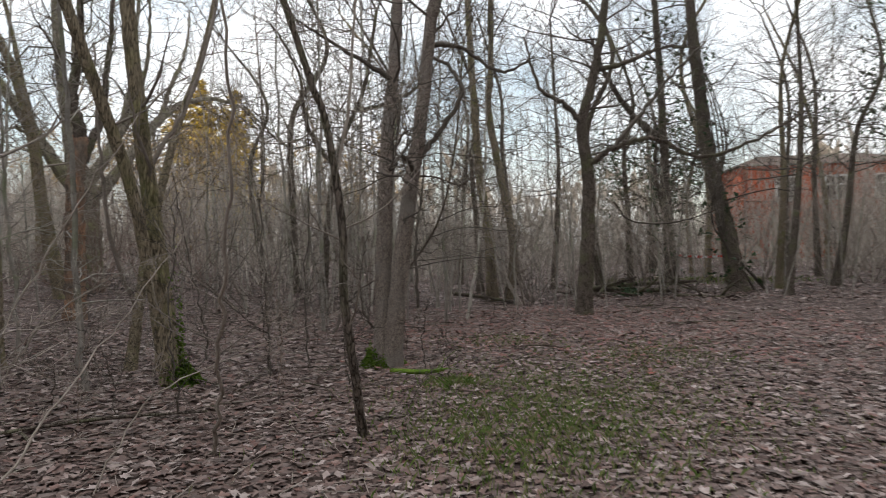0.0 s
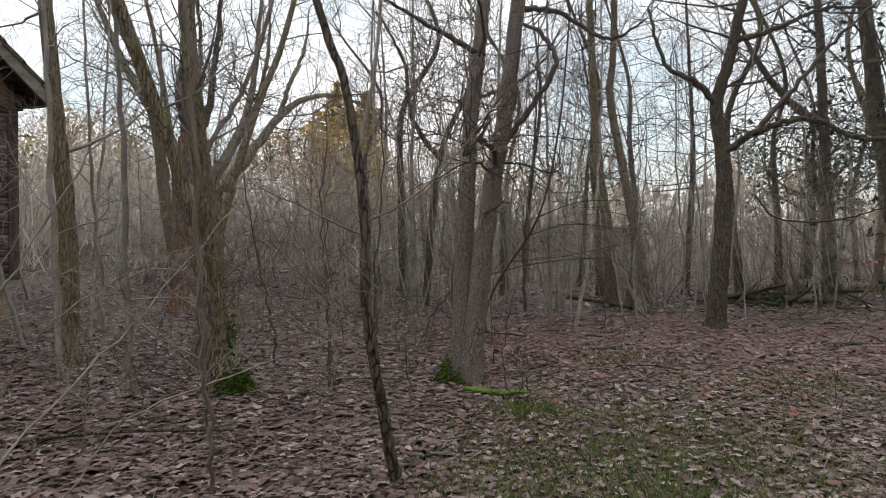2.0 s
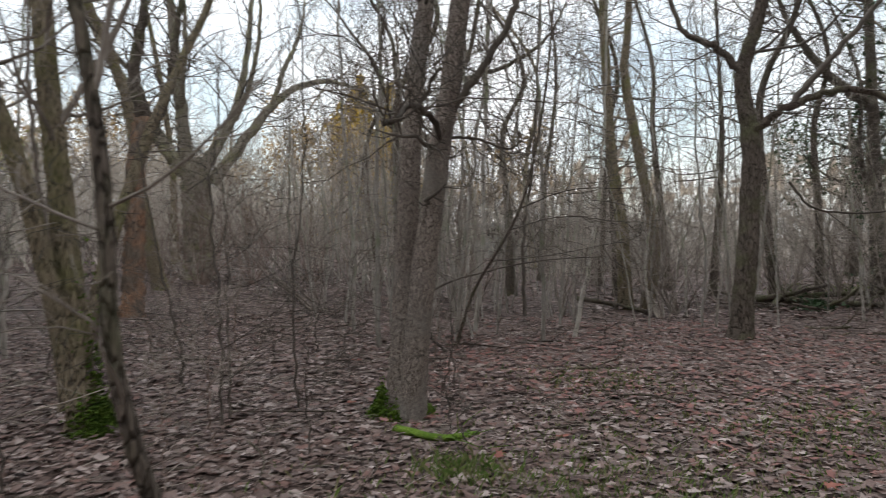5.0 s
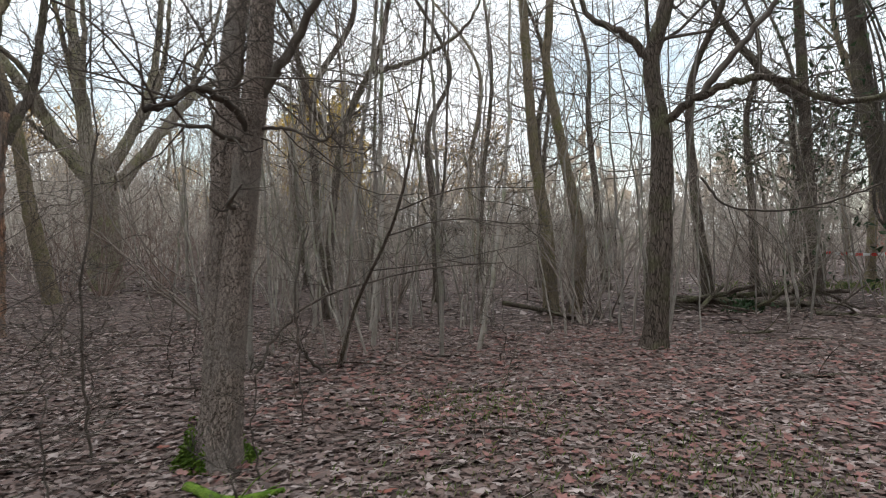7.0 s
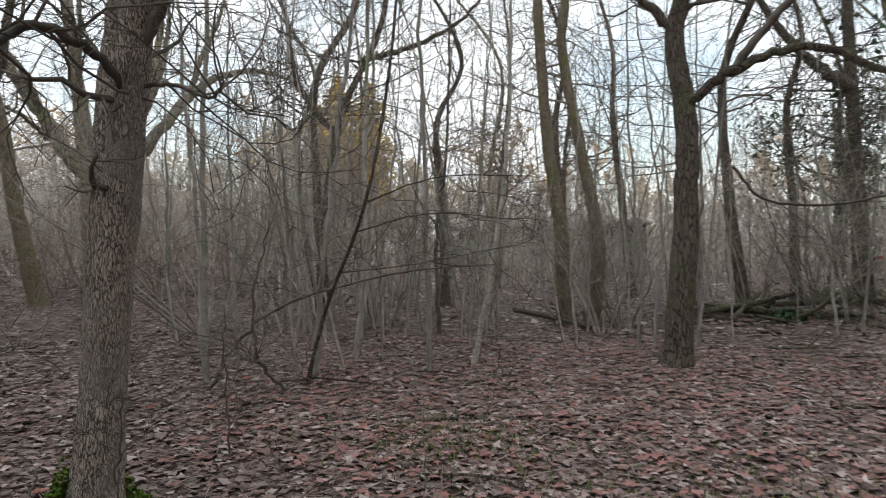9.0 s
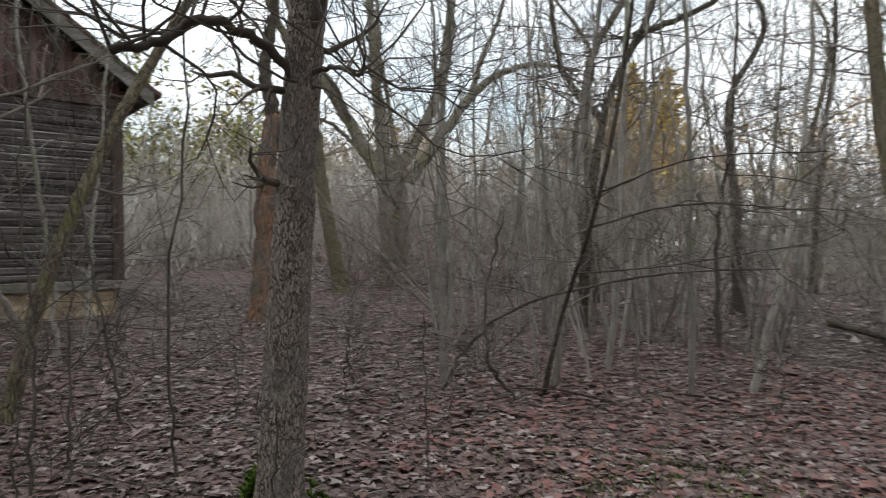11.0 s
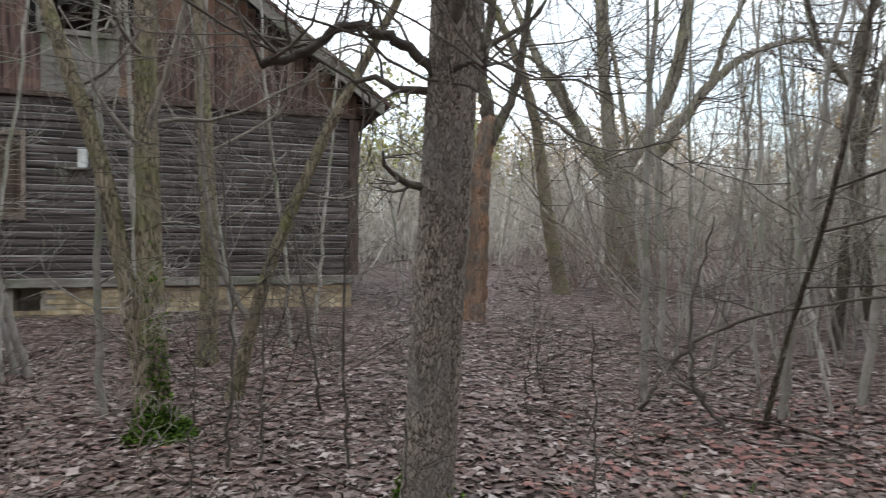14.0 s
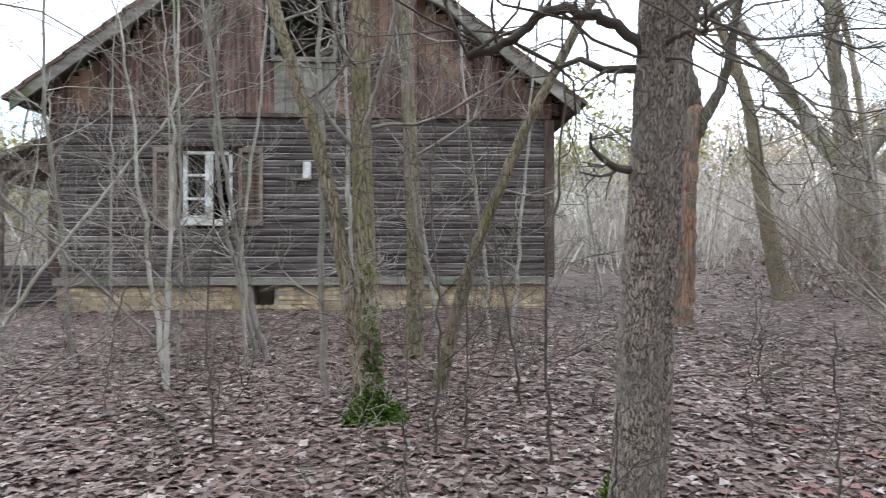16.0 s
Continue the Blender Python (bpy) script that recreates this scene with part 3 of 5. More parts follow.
def tree(label, stems, limbs=(), auto=(), material=M_BARK_B, twig=M_TWIG, seed=1, moss=(), sides=14, category="tree", name="tree", lump=0.035, crown=True):
    """stems and limbs: (points x y z, first radius, last radius). auto: (count, from height, to height, length, up)."""
    rng = np.random.default_rng(seed)
    b0 = np.array(stems[0][0][0], float)
    t = thing(name, label, category, at=b0)
    off = -b0
    fine = Acc()
    for k, (pts, r0, r1) in enumerate(stems):
        p = smooth_path(pts, 9 * len(pts)) + off
        ln = len(p)
        p[2:-1, :2] += rng.normal(0, r0 * 0.035, (ln - 3, 2))
        u = np.linspace(0, 1, ln)
        rad = r0 + (r1 - r0) * u ** 0.8
        h = p[:, 2] - p[0, 2]
        rad = rad + r0 * 0.38 * np.exp(-np.maximum(h, 0) / 0.13) * (1 if p[0, 2] < 0.4 else 0)
        a = Acc()
        a.tube(p, rad, sides if r0 > 0.08 else 9, lump, rng)
        part("trunk", a, material, t)
        top = p[-1]
        for _ in range(3 if crown else 0):
            grow(fine, top, (p[-1] - p[-4]) + rng.normal(0, 0.35, 3) * np.linalg.norm(p[-1] - p[-4]), 2.2, r1 * 0.7, 0, rng, 0.1, 0.25, (5, 4, 3, 0))
        for cnt, za, zb, lnth, upb in auto:
            for _ in range(cnt):
                z = rng.uniform(za, zb) - b0[2]
                i = int(np.argmin(np.abs(p[:, 2] - z)))
                q = rng.uniform(0, 2 * math.pi)
                grow(fine, p[i], (math.cos(q), math.sin(q), upb), lnth * rng.uniform(0.6, 1.2), min(0.024, rad[i] * 0.26), 1, rng, 0.06, 0.26)
    for pts, r0, r1 in limbs:
        p = smooth_path(pts, 7 * len(pts)) + off
        p[1:] += rng.normal(0, min(0.012, r0 * 0.25), p[1:].shape)
        a = Acc()
        a.tube(p, np.linspace(r0, r1, len(p)), 9, 0.05, rng)
        part("limb", a, twig if r0 < 0.05 or material is M_BARK_O else material, t)
        for i in range(len(p) // 4, len(p), 2):
            grow(fine, p[i], (p[i] - p[i - 1]) * 6 + rng.normal(0, 0.6, 3), rng.uniform(0.5, 1.3) * (1 + 7 * r0), max(0.005, r1 * 0.45), 1, rng, 0.06, 0.3, (4, 5, 4, 0))
    tagged(part("crown", fine, twig, t, "bare crooked branches and fine twigs"), kind="stuff")
    for q, hgt, wid, spreadr in moss:
        a = Acc()
        dirm = np.array([math.cos(q), math.sin(q)])
        for _ in range(1100 if hgt < 0.5 else 420):
            h = abs(rng.normal(0, hgt * 0.45))
            aa = q + rng.normal(0, 0.55)
            rr = spreadr * (0.62 + 0.75 * math.exp(-h / 0.10)) + rng.uniform(-0.02, 0.012)
            c = np.array([math.cos(aa) * rr, math.sin(aa) * rr, h + 0.005])
            s = rng.uniform(0.006, 0.014)
            v = c + rng.normal(0, 1, (4, 3)) * s
            a.put(v, [(0, 1, 2), (0, 2, 3), (0, 3, 1), (1, 3, 2)])
        tagged(part("moss", a, M_MOSS, t, "bright green moss at the foot"), kind="stuff")
    return t


tree("twin-stemmed tree with furrowed grey bark, mossy foot in leaf litter",
     [([(-0.40, 7.46, 0.42), (-0.38, 7.52, 1.2), (-0.34, 7.58, 2.35), (-0.31, 7.64, 3.0), (-0.2, 7.82, 4.4), (-0.1, 8.05, 7.0)], 0.106, 0.055),
      ([(-0.27, 7.38, 0.42), (-0.19, 7.39, 1.2), (-0.03, 7.40, 2.35), (0.10, 7.38, 3.0), (0.30, 7.36, 4.4), (0.75, 7.2, 7.0)], 0.106, 0.055)],
     [([(0.02, 7.39, 2.62), (0.3, 7.4, 2.95), (0.55, 7.38, 3.35), (0.42, 7.4, 3.65), (0.15, 7.4, 3.8)], 0.032, 0.014),
      ([(0.0, 7.42, 2.42), (0.02, 7.22, 2.58), (-0.04, 7.0, 2.66), (-0.08, 6.84, 2.55), (-0.09, 6.66, 2.48)], 0.022, 0.017),
      ([(0.2, 7.38, 3.9), (0.5, 7.9, 4.0), (0.95, 8.1, 3.75), (1.3, 8.0, 3.85)], 0.03, 0.01),
      ([(0.0, 7.4, 2.5), (0.25, 7.42, 2.48), (0.5, 7.35, 2.38), (0.62, 7.3, 2.42)], 0.012, 0.005),
      ([(-0.2, 7.72, 3.6), (-0.7, 7.5, 3.9), (-1.3, 7.4, 4.3)], 0.03, 0.01)],
     [(5, 3.6, 6.5, 1.6, 0.3), (2, 1.8, 3.2, 0.7, 0.2)], M_BARK_B, M_TWIGDK, 11, [(3.6, 0.22, 0.2, 0.2), (-0.4, 0.15, 0.2, 0.22), (0.08, 0.14, 0.2, 0.235)], 22, lump=0.03)
tree("two-stemmed greenish tree leaning apart with a big cushion of moss",
     [([(-2.06, 6.15, 0.48), (-2.10, 6.12, 1.2), (-2.18, 6.08, 2.2), (-2.3, 6.06, 3.4), (-2.4, 6.1, 5.0), (-2.5, 6.2, 7.5)], 0.10, 0.05),
      ([(-2.10, 6.10, 0.7), (-2.13, 5.97, 1.5), (-2.2, 5.78, 2.4), (-2.35, 5.45, 3.4), (-2.6, 5.0, 5.0), (-2.8, 4.7, 7.0)], 0.066, 0.04)],
     [([(-2.2, 6.07, 2.5), (-1.9, 6.3, 3.2), (-1.7, 6.5, 4.2), (-1.6, 6.6, 5.5)], 0.024, 0.01)],
     [(4, 2.2, 6.0, 1.4, 0.45)], M_BARK_G, M_TWIG, 12, [(-0.1, 0.24, 0.25, 0.2), (0.5, 0.22, 0.25, 0.19), (0.9, 0.15, 0.2, 0.25), (0.1, 1.1, 0.25, 0.15)], 16)
tree("dark crooked oak with long bent side limbs in leaf litter",
     [([(2.18, 12.05, 0.40), (2.28, 12.04, 1.6), (2.34, 12.04, 2.9), (2.24, 12.05, 3.8), (2.45, 12.03, 4.6), (2.7, 12.0, 6.0), (2.8, 12.2, 8.0)], 0.15, 0.05)],
     [([(2.36, 12.0, 3.1), (2.75, 11.9, 3.35), (3.4, 11.9, 3.5), (4.2, 11.9, 3.15), (5.2, 12.1, 3.45), (6.0, 12.2, 3.9)], 0.055, 0.015),
      ([(2.75, 11.9, 3.35), (3.2, 11.9, 3.9), (3.8, 12.0, 4.6), (4.4, 12.2, 5.2)], 0.045, 0.012),
      ([(2.24, 12.0, 3.85), (1.9, 11.9, 4.2), (1.5, 11.9, 4.5), (1.3, 12.0, 5.4)], 0.055, 0.02),
      ([(2.5, 12.0, 4.75), (3.0, 12.0, 4.85), (3.7, 12.1, 5.1), (4.4, 12.3, 5.1)], 0.05, 0.015),
      ([(2.75, 12.0, 2.45), (3.05, 12.0, 2.1), (3.7, 12.0, 2.05), (4.3, 12.0, 2.2), (5.0, 12.1, 2.5)], 0.015, 0.006)],
     [(13, 3.9, 7.5, 2.2, 0.3)], M_BARK_D, M_TWIGDK, 13)
tree("slim dark sapling bent over at the foot",
     [([(0.05, 4.9, 0.42), (0.04, 4.68, 1.05), (0.02, 4.6, 1.45), (0.03, 4.58, 1.82), (0.0, 4.57, 2.16), (-0.06, 4.54, 2.57), (-0.14, 4.5, 2.82), (-0.4, 4.4, 3.8), (-0.6, 4.3, 5.0)], 0.032, 0.018)],
     [([(0.0, 4.57, 2.2), (0.08, 4.6, 2.6), (0.12, 4.65, 3.2), (0.2, 4.7, 4.0)], 0.012, 0.006)],
     [(6, 1.2, 3.4, 0.9, 0.6)], M_BARK_D, M_TWIG, 14, category="sapling", name="sapling")
tree("straight young tree with pale grey-green bark near the house",
     [([(-4.15, 6.45, 0.55), (-4.17, 6.46, 2.0), (-4.25, 6.4, 3.3), (-4.35, 6.35, 5.0), (-4.4, 6.4, 8.0)], 0.10, 0.05)],
     [], [(8, 2.4, 7.0, 1.6, 0.5)], M_BARK_G, M_TWIG, 15)
tree("slender tree leaning strongly towards the house corner",
     [([(-2.8, 6.63, 0.5), (-2.79, 6.9, 1.55), (-2.78, 7.33, 2.63), (-2.77, 7.71, 3.38), (-2.7, 8.1, 4.2), (-2.6, 8.5, 5.5)], 0.06, 0.03)],
     [([(-2.79, 6.75, 1.2), (-2.85, 6.5, 1.8), (-2.9, 6.4, 2.8), (-2.95, 6.45, 3.8)], 0.025, 0.01)], [(7, 1.8, 5.0, 1.2, 0.5)], M_BARK_G, M_TWIG, 16)
tree("pair of thin grey trees leaning together in the thicket",
     [([(0.46, 15.3, 0.4), (0.40, 15.3, 2.0), (0.22, 15.3, 3.46), (0.1, 15.3, 5.9), (0.0, 15.4, 9.0)], 0.14, 0.06),
      ([(0.80, 15.6, 0.4), (0.95, 15.6, 1.7), (0.68, 15.5, 3.44), (0.45, 15.5, 4.9), (0.53, 15.5, 5.9), (0.6, 15.5, 9.0)], 0.12, 0.06)],
     [], [(6, 3.0, 8.5, 2.2, 0.4)], M_BARK_G, M_TWIG, 17)
tree("tree with bark stripped off to bare orange wood, forked above",
     [([(-6.0, 10.05, 0.55), (-6.05, 10.15, 1.6), (-6.05, 10.2, 2.8), (-6.0, 10.3, 3.7)], 0.165, 0.115)],
     [([(-6.0, 10.3, 3.6), (-6.05, 10.2, 4.4), (-6.0, 10.35, 5.4), (-6.0, 10.4, 7.0)], 0.11, 0.04),
      ([(-6.0, 10.32, 3.3), (-5.9, 10.65, 4.1), (-5.85, 10.85, 5.2), (-5.8, 11.0, 6.8)], 0.085, 0.03)],
     [], M_BARK_O, M_BARK_D, 18, crown=False, lump=0.08)
tree("leaning grey tree behind the stripped tree",
     [([(-8.6, 13.1, 0.75), (-8.75, 12.8, 2.6), (-8.8, 12.6, 4.2), (-8.9, 12.2, 5.6), (-9.2, 11.6, 7.2), (-9.4, 11.2, 9.5)], 0.16, 0.05)],
     [], [(8, 3.0, 8.0, 2.2, 0.4)], M_BARK_G, M_TWIG, 19)
tree("great old spreading tree with many heavy upright limbs",
     [([(-9.6, 15.2, 0.7), (-9.6, 15.2, 2.2), (-9.7, 15.2, 3.9)], 0.37, 0.33)],
     [([(-9.8, 15.0, 3.5), (-10.4, 14.4, 4.9), (-10.9, 13.7, 6.4), (-11.3, 13.0, 8.5)], 0.18, 0.05),
      ([(-9.8, 15.1, 3.6), (-9.9, 15.0, 5.2), (-10.0, 14.9, 7.2), (-10.0, 14.8, 9.5)], 0.19, 0.06),
      ([(-9.6, 15.3, 3.5), (-9.2, 15.9, 4.8), (-9.0, 16.3, 6.2), (-8.9, 16.6, 8.8)], 0.16, 0.05),
      ([(-9.4, 15.5, 3.3), (-8.8, 16.2, 4.6), (-8.3, 17.0, 5.7), (-7.7, 18.0, 6.2), (-7.0, 19.0, 6.1)], 0.15, 0.04),
      ([(-9.9, 14.8, 3.7), (-10.0, 14.2, 4.3), (-9.8, 13.5, 4.6), (-9.5, 12.8, 4.5)], 0.07, 0.02),
      ([(-10.3, 14.5, 4.7), (-10.0, 13.8, 5.5), (-9.8, 13.0, 5.9), (-9.7, 12.2, 6.0)], 0.08, 0.02),
      ([(-9.1, 16.0, 4.9), (-8.7, 16.1, 5.8), (-8.3, 16.0, 7.0), (-8.1, 15.8, 8.4)], 0.09, 0.03),
      ([(-8.5, 16.7, 5.3), (-8.2, 16.9, 6.4), (-8.0, 17.3, 7.4), (-8.0, 17.6, 8.6)], 0.08, 0.025),
      ([(-9.9, 15.0, 5.0), (-9.5, 14.7, 5.8), (-9.3, 14.6, 7.0), (-9.3, 14.3, 8.4)], 0.09, 0.03),
      ([(-9.5, 15.3, 2.9), (-9.0, 15.0, 3.3), (-8.5, 14.5, 3.4), (-8.1, 13.9, 3.2)], 0.05, 0.015)],
     [], M_OLD, M_TWIGDK, 20, sides=20, crown=False)
tree("stout leaning tree wrapped in old climbing stems",
     [([(6.4, 17.0, 0.4), (6.15, 17.0, 2.0), (5.75, 17.0, 4.0), (5.5, 17.0, 6.5), (5.3, 17.0, 9.5)], 0.25, 0.1)],
     [([(6.3 + 0.25 * k, 17.0, 0.45), (6.0 - 0.08 * k, 16.7, 2.2), (5.8 + 0.1 * k, 16.65, 4.2), (5.5, 16.8, 6.4)], 0.03, 0.015) for k in range(4)],
     [(12, 2.5, 9.0, 2.0, 0.3)], M_BARK_D, M_TWIGDK, 21)
tree("tall dark tree with a heavy crown of bare branches",
     [([(5.4, 19.5, 0.4), (5.3, 19.5, 3.0), (5.2, 19.4, 6.0), (5.0, 19.3, 10.0)], 0.19, 0.07)],
     [([(5.25, 19.4, 4.6), (4.5, 19.2, 5.2), (3.7, 19.0, 6.3), (3.2, 18.9, 7.6)], 0.13, 0.03)],
     [(14, 2.5, 9.5, 2.8, 0.35)], M_BARK_D, M_TWIGDK, 22)
tree("dark crooked tree rising out of the thicket",
     [([(-3.0, 13.5, 0.5), (-2.9, 13.6, 2.2), (-2.7, 13.8, 3.8), (-2.2, 14.2, 5.2), (-1.9, 14.4, 7.0)], 0.085, 0.035)],
     [([(-2.75, 13.75, 3.5), (-3.2, 13.4, 4.3), (-3.3, 13.2, 5.4), (-3.7, 12.8, 6.3)], 0.06, 0.02),
      ([(-2.4, 14.0, 4.7), (-1.6, 14.5, 5.0), (-0.9, 15.0, 5.6), (-0.5, 15.2, 6.4)], 0.05, 0.015)],
     [(26, 3.0, 6.9, 2.5, 0.25)], M_BARK_D, M_TWIGDK, 23)
tree("thin dark leaning stem with long drooping side shoots",
     [([(-1.0, 10.2, 0.45), (-0.7, 10.1, 1.2), (-0.03, 9.65, 2.1), (0.25, 9.6, 3.2), (0.4, 9.6, 4.6)], 0.022, 0.01)],
     [([(-0.2, 9.77, 1.87), (0.3, 10.2, 2.02), (1.0, 10.8, 1.95)], 0.008, 0.003),
      ([(-0.45, 9.93, 1.53), (0.2, 10.2, 1.6), (0.9, 10.7, 1.74)], 0.007, 0.003),
      ([(-0.03, 9.65, 2.1), (0.45, 10.0, 2.3), (1.1, 10.5, 2.32)], 0.007, 0.003)],
     [(5, 1.2, 4.4, 0.7, 0.3)], M_BARK_D, M_TWIGDK, 24, category="sapling", name="sapling")


# ---- saplings and thicket ----
def sapling(label, pts, r0, r1, seed, sides=7, count=10, reach=0.7, up=0.45, material=M_SAP, name="sapling", group="thin saplings in the thicket"):
    """A thin stem with slender ascending side shoots."""
    rng = np.random.default_rng(seed)
    b0 = np.array(pts[0], float)
    t = thing(name, label, "sapling", group, at=b0)
    p = smooth_path(pts, 6 * len(pts)) - b0
    p[2:, :2] += rng.normal(0, 0.012, (len(p) - 2, 2))
    rad = np.linspace(r0, r1, len(p))
    a = Acc()
    a.tube(p, rad, sides, 0.04, rng)
    part("stem", a, material, t)
    f = Acc()
    for _ in range(count):
        i = rng.integers(len(p) // 5, len(p))
        q = rng.uniform(0, 2 * math.pi)
        grow(f, p[i], (math.cos(q), math.sin(q), up), reach * rng.uniform(0.5, 1.3), rad[i] * 0.4, 2, rng, 0.07, 0.22, (0, 0, 5, 2, 0), 0.0016)
    tagged(part("twig_growth", f, M_TWIGDK if material is M_TWIGDK else M_SAP if b0[0] < -2.4 and b0[1] < 8 else M_TWIG, t), kind="stuff")
    return t


# single stems that stand out
S_PALE, S_DARK = "slender pale grey sapling with upright shoots", "thin dark stem leaning over the leaf litter"
single = [
    ([(-1.8, 9.79, 0.45), (-1.83, 9.82, 2.0), (-1.8, 9.9, 4.0), (-1.85, 10.0, 7.0)], 0.034, 0.012, S_PALE),
    ([(-2.63, 10.64, 0.5), (-2.6, 10.6, 2.0), (-2.7, 10.5, 4.0), (-2.6, 10.4, 7.0)], 0.03, 0.012, S_PALE),
    ([(-1.06, 10.43, 0.45), (-0.98, 10.5, 1.6), (-0.85, 10.65, 3.0), (-0.6, 10.9, 5.5)], 0.034, 0.012, S_PALE),
    ([(-0.13, 11.08, 0.4), (-0.12, 11.1, 2.0), (-0.15, 11.1, 4.0), (-0.1, 11.2, 6.5)], 0.03, 0.012, S_PALE),
    ([(0.17, 11.54, 0.4), (0.4, 11.75, 1.8), (0.55, 11.9, 3.5), (0.6, 12.0, 6.0)], 0.034, 0.012, S_PALE),
    ([(-1.16, 11.4, 0.45), (-1.05, 11.5, 2.0), (-1.0, 11.55, 4.0), (-0.9, 11.6, 7.0)], 0.036, 0.014, S_PALE),
    ([(-2.46, 13.94, 0.5), (-2.3, 14.0, 2.5), (-2.2, 14.0, 5.0), (-2.1, 14.0, 8.0)], 0.04, 0.014, S_PALE),
    ([(-0.92, 9.89, 0.45), (-1.15, 9.75, 0.75), (-1.22, 9.75, 1.3), (-1.1, 9.85, 2.0)], 0.02, 0.007, S_DARK),
    ([(-1.62, 9.56, 0.47), (-1.45, 9.78, 0.91), (-1.12, 10.08, 1.24), (-0.51, 10.4, 1.43), (0.05, 10.6, 1.53), (0.7, 10.8, 1.56)], 0.019, 0.006, S_DARK),
    ([(-4.03, 4.99, 0.55), (-4.1, 4.7, 1.6), (-4.15, 4.45, 3.0), (-4.2, 4.2, 5.0)], 0.034, 0.012, S_PALE),
    ([(-4.2, 4.85, 0.55), (-4.3, 4.45, 2.2), (-4.3, 4.35, 3.6), (-4.2, 4.3, 5.5)], 0.03, 0.012, S_PALE),
    ([(-3.9, 4.8, 0.55), (-4.0, 4.75, 2.0), (-4.1, 4.9, 3.5), (-4.1, 5.0, 5.5)], 0.02, 0.01, S_PALE),
    ([(-5.19, 7.63, 0.6), (-5.2, 7.75, 2.0), (-5.2, 7.9, 3.6), (-5.2, 8.0, 5.0)], 0.025, 0.01, S_PALE),
    ([(-4.6, 7.3, 0.6), (-4.6, 7.2, 2.0), (-4.5, 7.0, 3.6), (-4.5, 7.0, 5.4)], 0.025, 0.01, S_PALE),
    ([(-3.6, 5.9, 0.6), (-3.6, 5.85, 2.0), (-3.6, 5.8, 3.6), (-3.6, 5.7, 6.0)], 0.028, 0.012, S_PALE),
    ([(-4.13, 3.02, 0.6), (-4.1, 2.9, 2.0), (-4.1, 2.75, 3.2), (-4.1, 2.7, 5.0)], 0.03, 0.012, S_PALE),
    ([(-3.2, 2.6, 0.6), (-3.4, 3.1, 1.5), (-3.7, 3.8, 2.6), (-3.9, 4.4, 3.4)], 0.022, 0.008, S_PALE),
    ([(-4.4, 3.9, 0.6), (-4.0, 3.3, 1.4), (-3.6, 2.7, 2.2), (-3.3, 2.2, 2.9)], 0.02, 0.008, S_PALE),
    ([(-1.3, 6.57, 0.45), (-1.32, 6.6, 1.2), (-1.35, 6.55, 2.0), (-1.3, 6.6, 3.0)], 0.011, 0.004, S_DARK),
    ([(-1.39, 6.75, 0.45), (-1.4, 6.78, 1.1), (-1.45, 6.8, 2.2)], 0.01, 0.004, S_DARK),
    ([(-0.27, 8.31, 0.42), (-0.3, 8.32, 0.9), (-0.28, 8.3, 1.4)], 0.007, 0.003, S_DARK),
    ([(-2.31, 7.26, 0.5), (-2.3, 7.2, 1.0), (-2.4, 7.1, 1.7), (-2.5, 7.0, 2.6)], 0.013, 0.005, S_DARK),
    ([(-1.14, 7.23, 0.45), (-1.15, 7.2, 1.4), (-1.1, 7.3, 2.6), (-1.2, 7.3, 4.5)], 0.010, 0.005, S_DARK),
    ([(-1.6, 3.6, 0.45), (-1.57, 4.1, 0.88), (-1.54, 4.77, 1.37), (-1.4, 5.4, 2.0)], 0.012, 0.005, S_PALE),
    ([(-1.1, 3.7, 0.45), (-0.89, 3.96, 0.94), (-0.55, 4.45, 1.12), (-0.23, 4.89, 1.25)], 0.008, 0.003, S_PALE),
    ([(-2.63, 5.76, 0.5), (-2.65, 5.72, 1.8), (-2.7, 5.7, 3.4), (-2.75, 5.6, 5.5)], 0.03, 0.012, S_PALE),
    ([(-1.48, 5.24, 0.45), (-1.5, 5.2, 1.2), (-1.45, 5.25, 2.2)], 0.009, 0.004, S_DARK),
    ([(-1.9, 3.6, 0.5), (-1.7, 3.85, 1.3), (-1.5, 4.1, 1.9), (-1.2, 4.4, 2.6)], 0.011, 0.005, S_PALE),
    ([(-2.3, 4.2, 0.5), (-2.0, 4.4, 1.2), (-1.5, 4.75, 1.65), (-0.9, 5.1, 1.85)], 0.012, 0.004, S_PALE),
    ([(-1.35, 3.3, 0.45), (-1.4, 3.25, 1.4), (-1.35, 3.3, 2.6), (-1.5, 3.3, 4.0)], 0.02, 0.01, S_PALE),
    ([(0.12, 7.2, 0.42), (0.1, 7.2, 0.8), (0.14, 7.2, 1.15)], 0.006, 0.003, S_DARK),
    ([(0.43, 6.65, 0.42), (0.42, 6.6, 0.75), (0.4, 6.6, 1.05)], 0.006, 0.003, S_DARK),
    ([(-0.99, 13.47, 0.42), (-1.0, 13.5, 1.8), (-0.8, 13.5, 3.4), (-0.7, 13.5, 6.0)], 0.036, 0.012, S_DARK),
    ([(1.75, 12.94, 0.42), (1.8, 13.0, 1.5), (1.7, 13.0, 3.0), (1.7, 13.0, 5.0)], 0.022, 0.01, S_PALE),
    ([(1.04, 12.91, 0.42), (1.0, 12.9, 1.4), (1.1, 12.9, 2.6), (1.1, 12.9, 4.0)], 0.016, 0.008, S_PALE),
    ([(-0.8, 4.45, 0.42), (-0.62, 4.2, 1.0), (-0.45, 3.95, 1.6), (-0.3, 3.75, 2.3), (-0.25, 3.6, 3.2)], 0.022, 0.01, S_PALE),
]
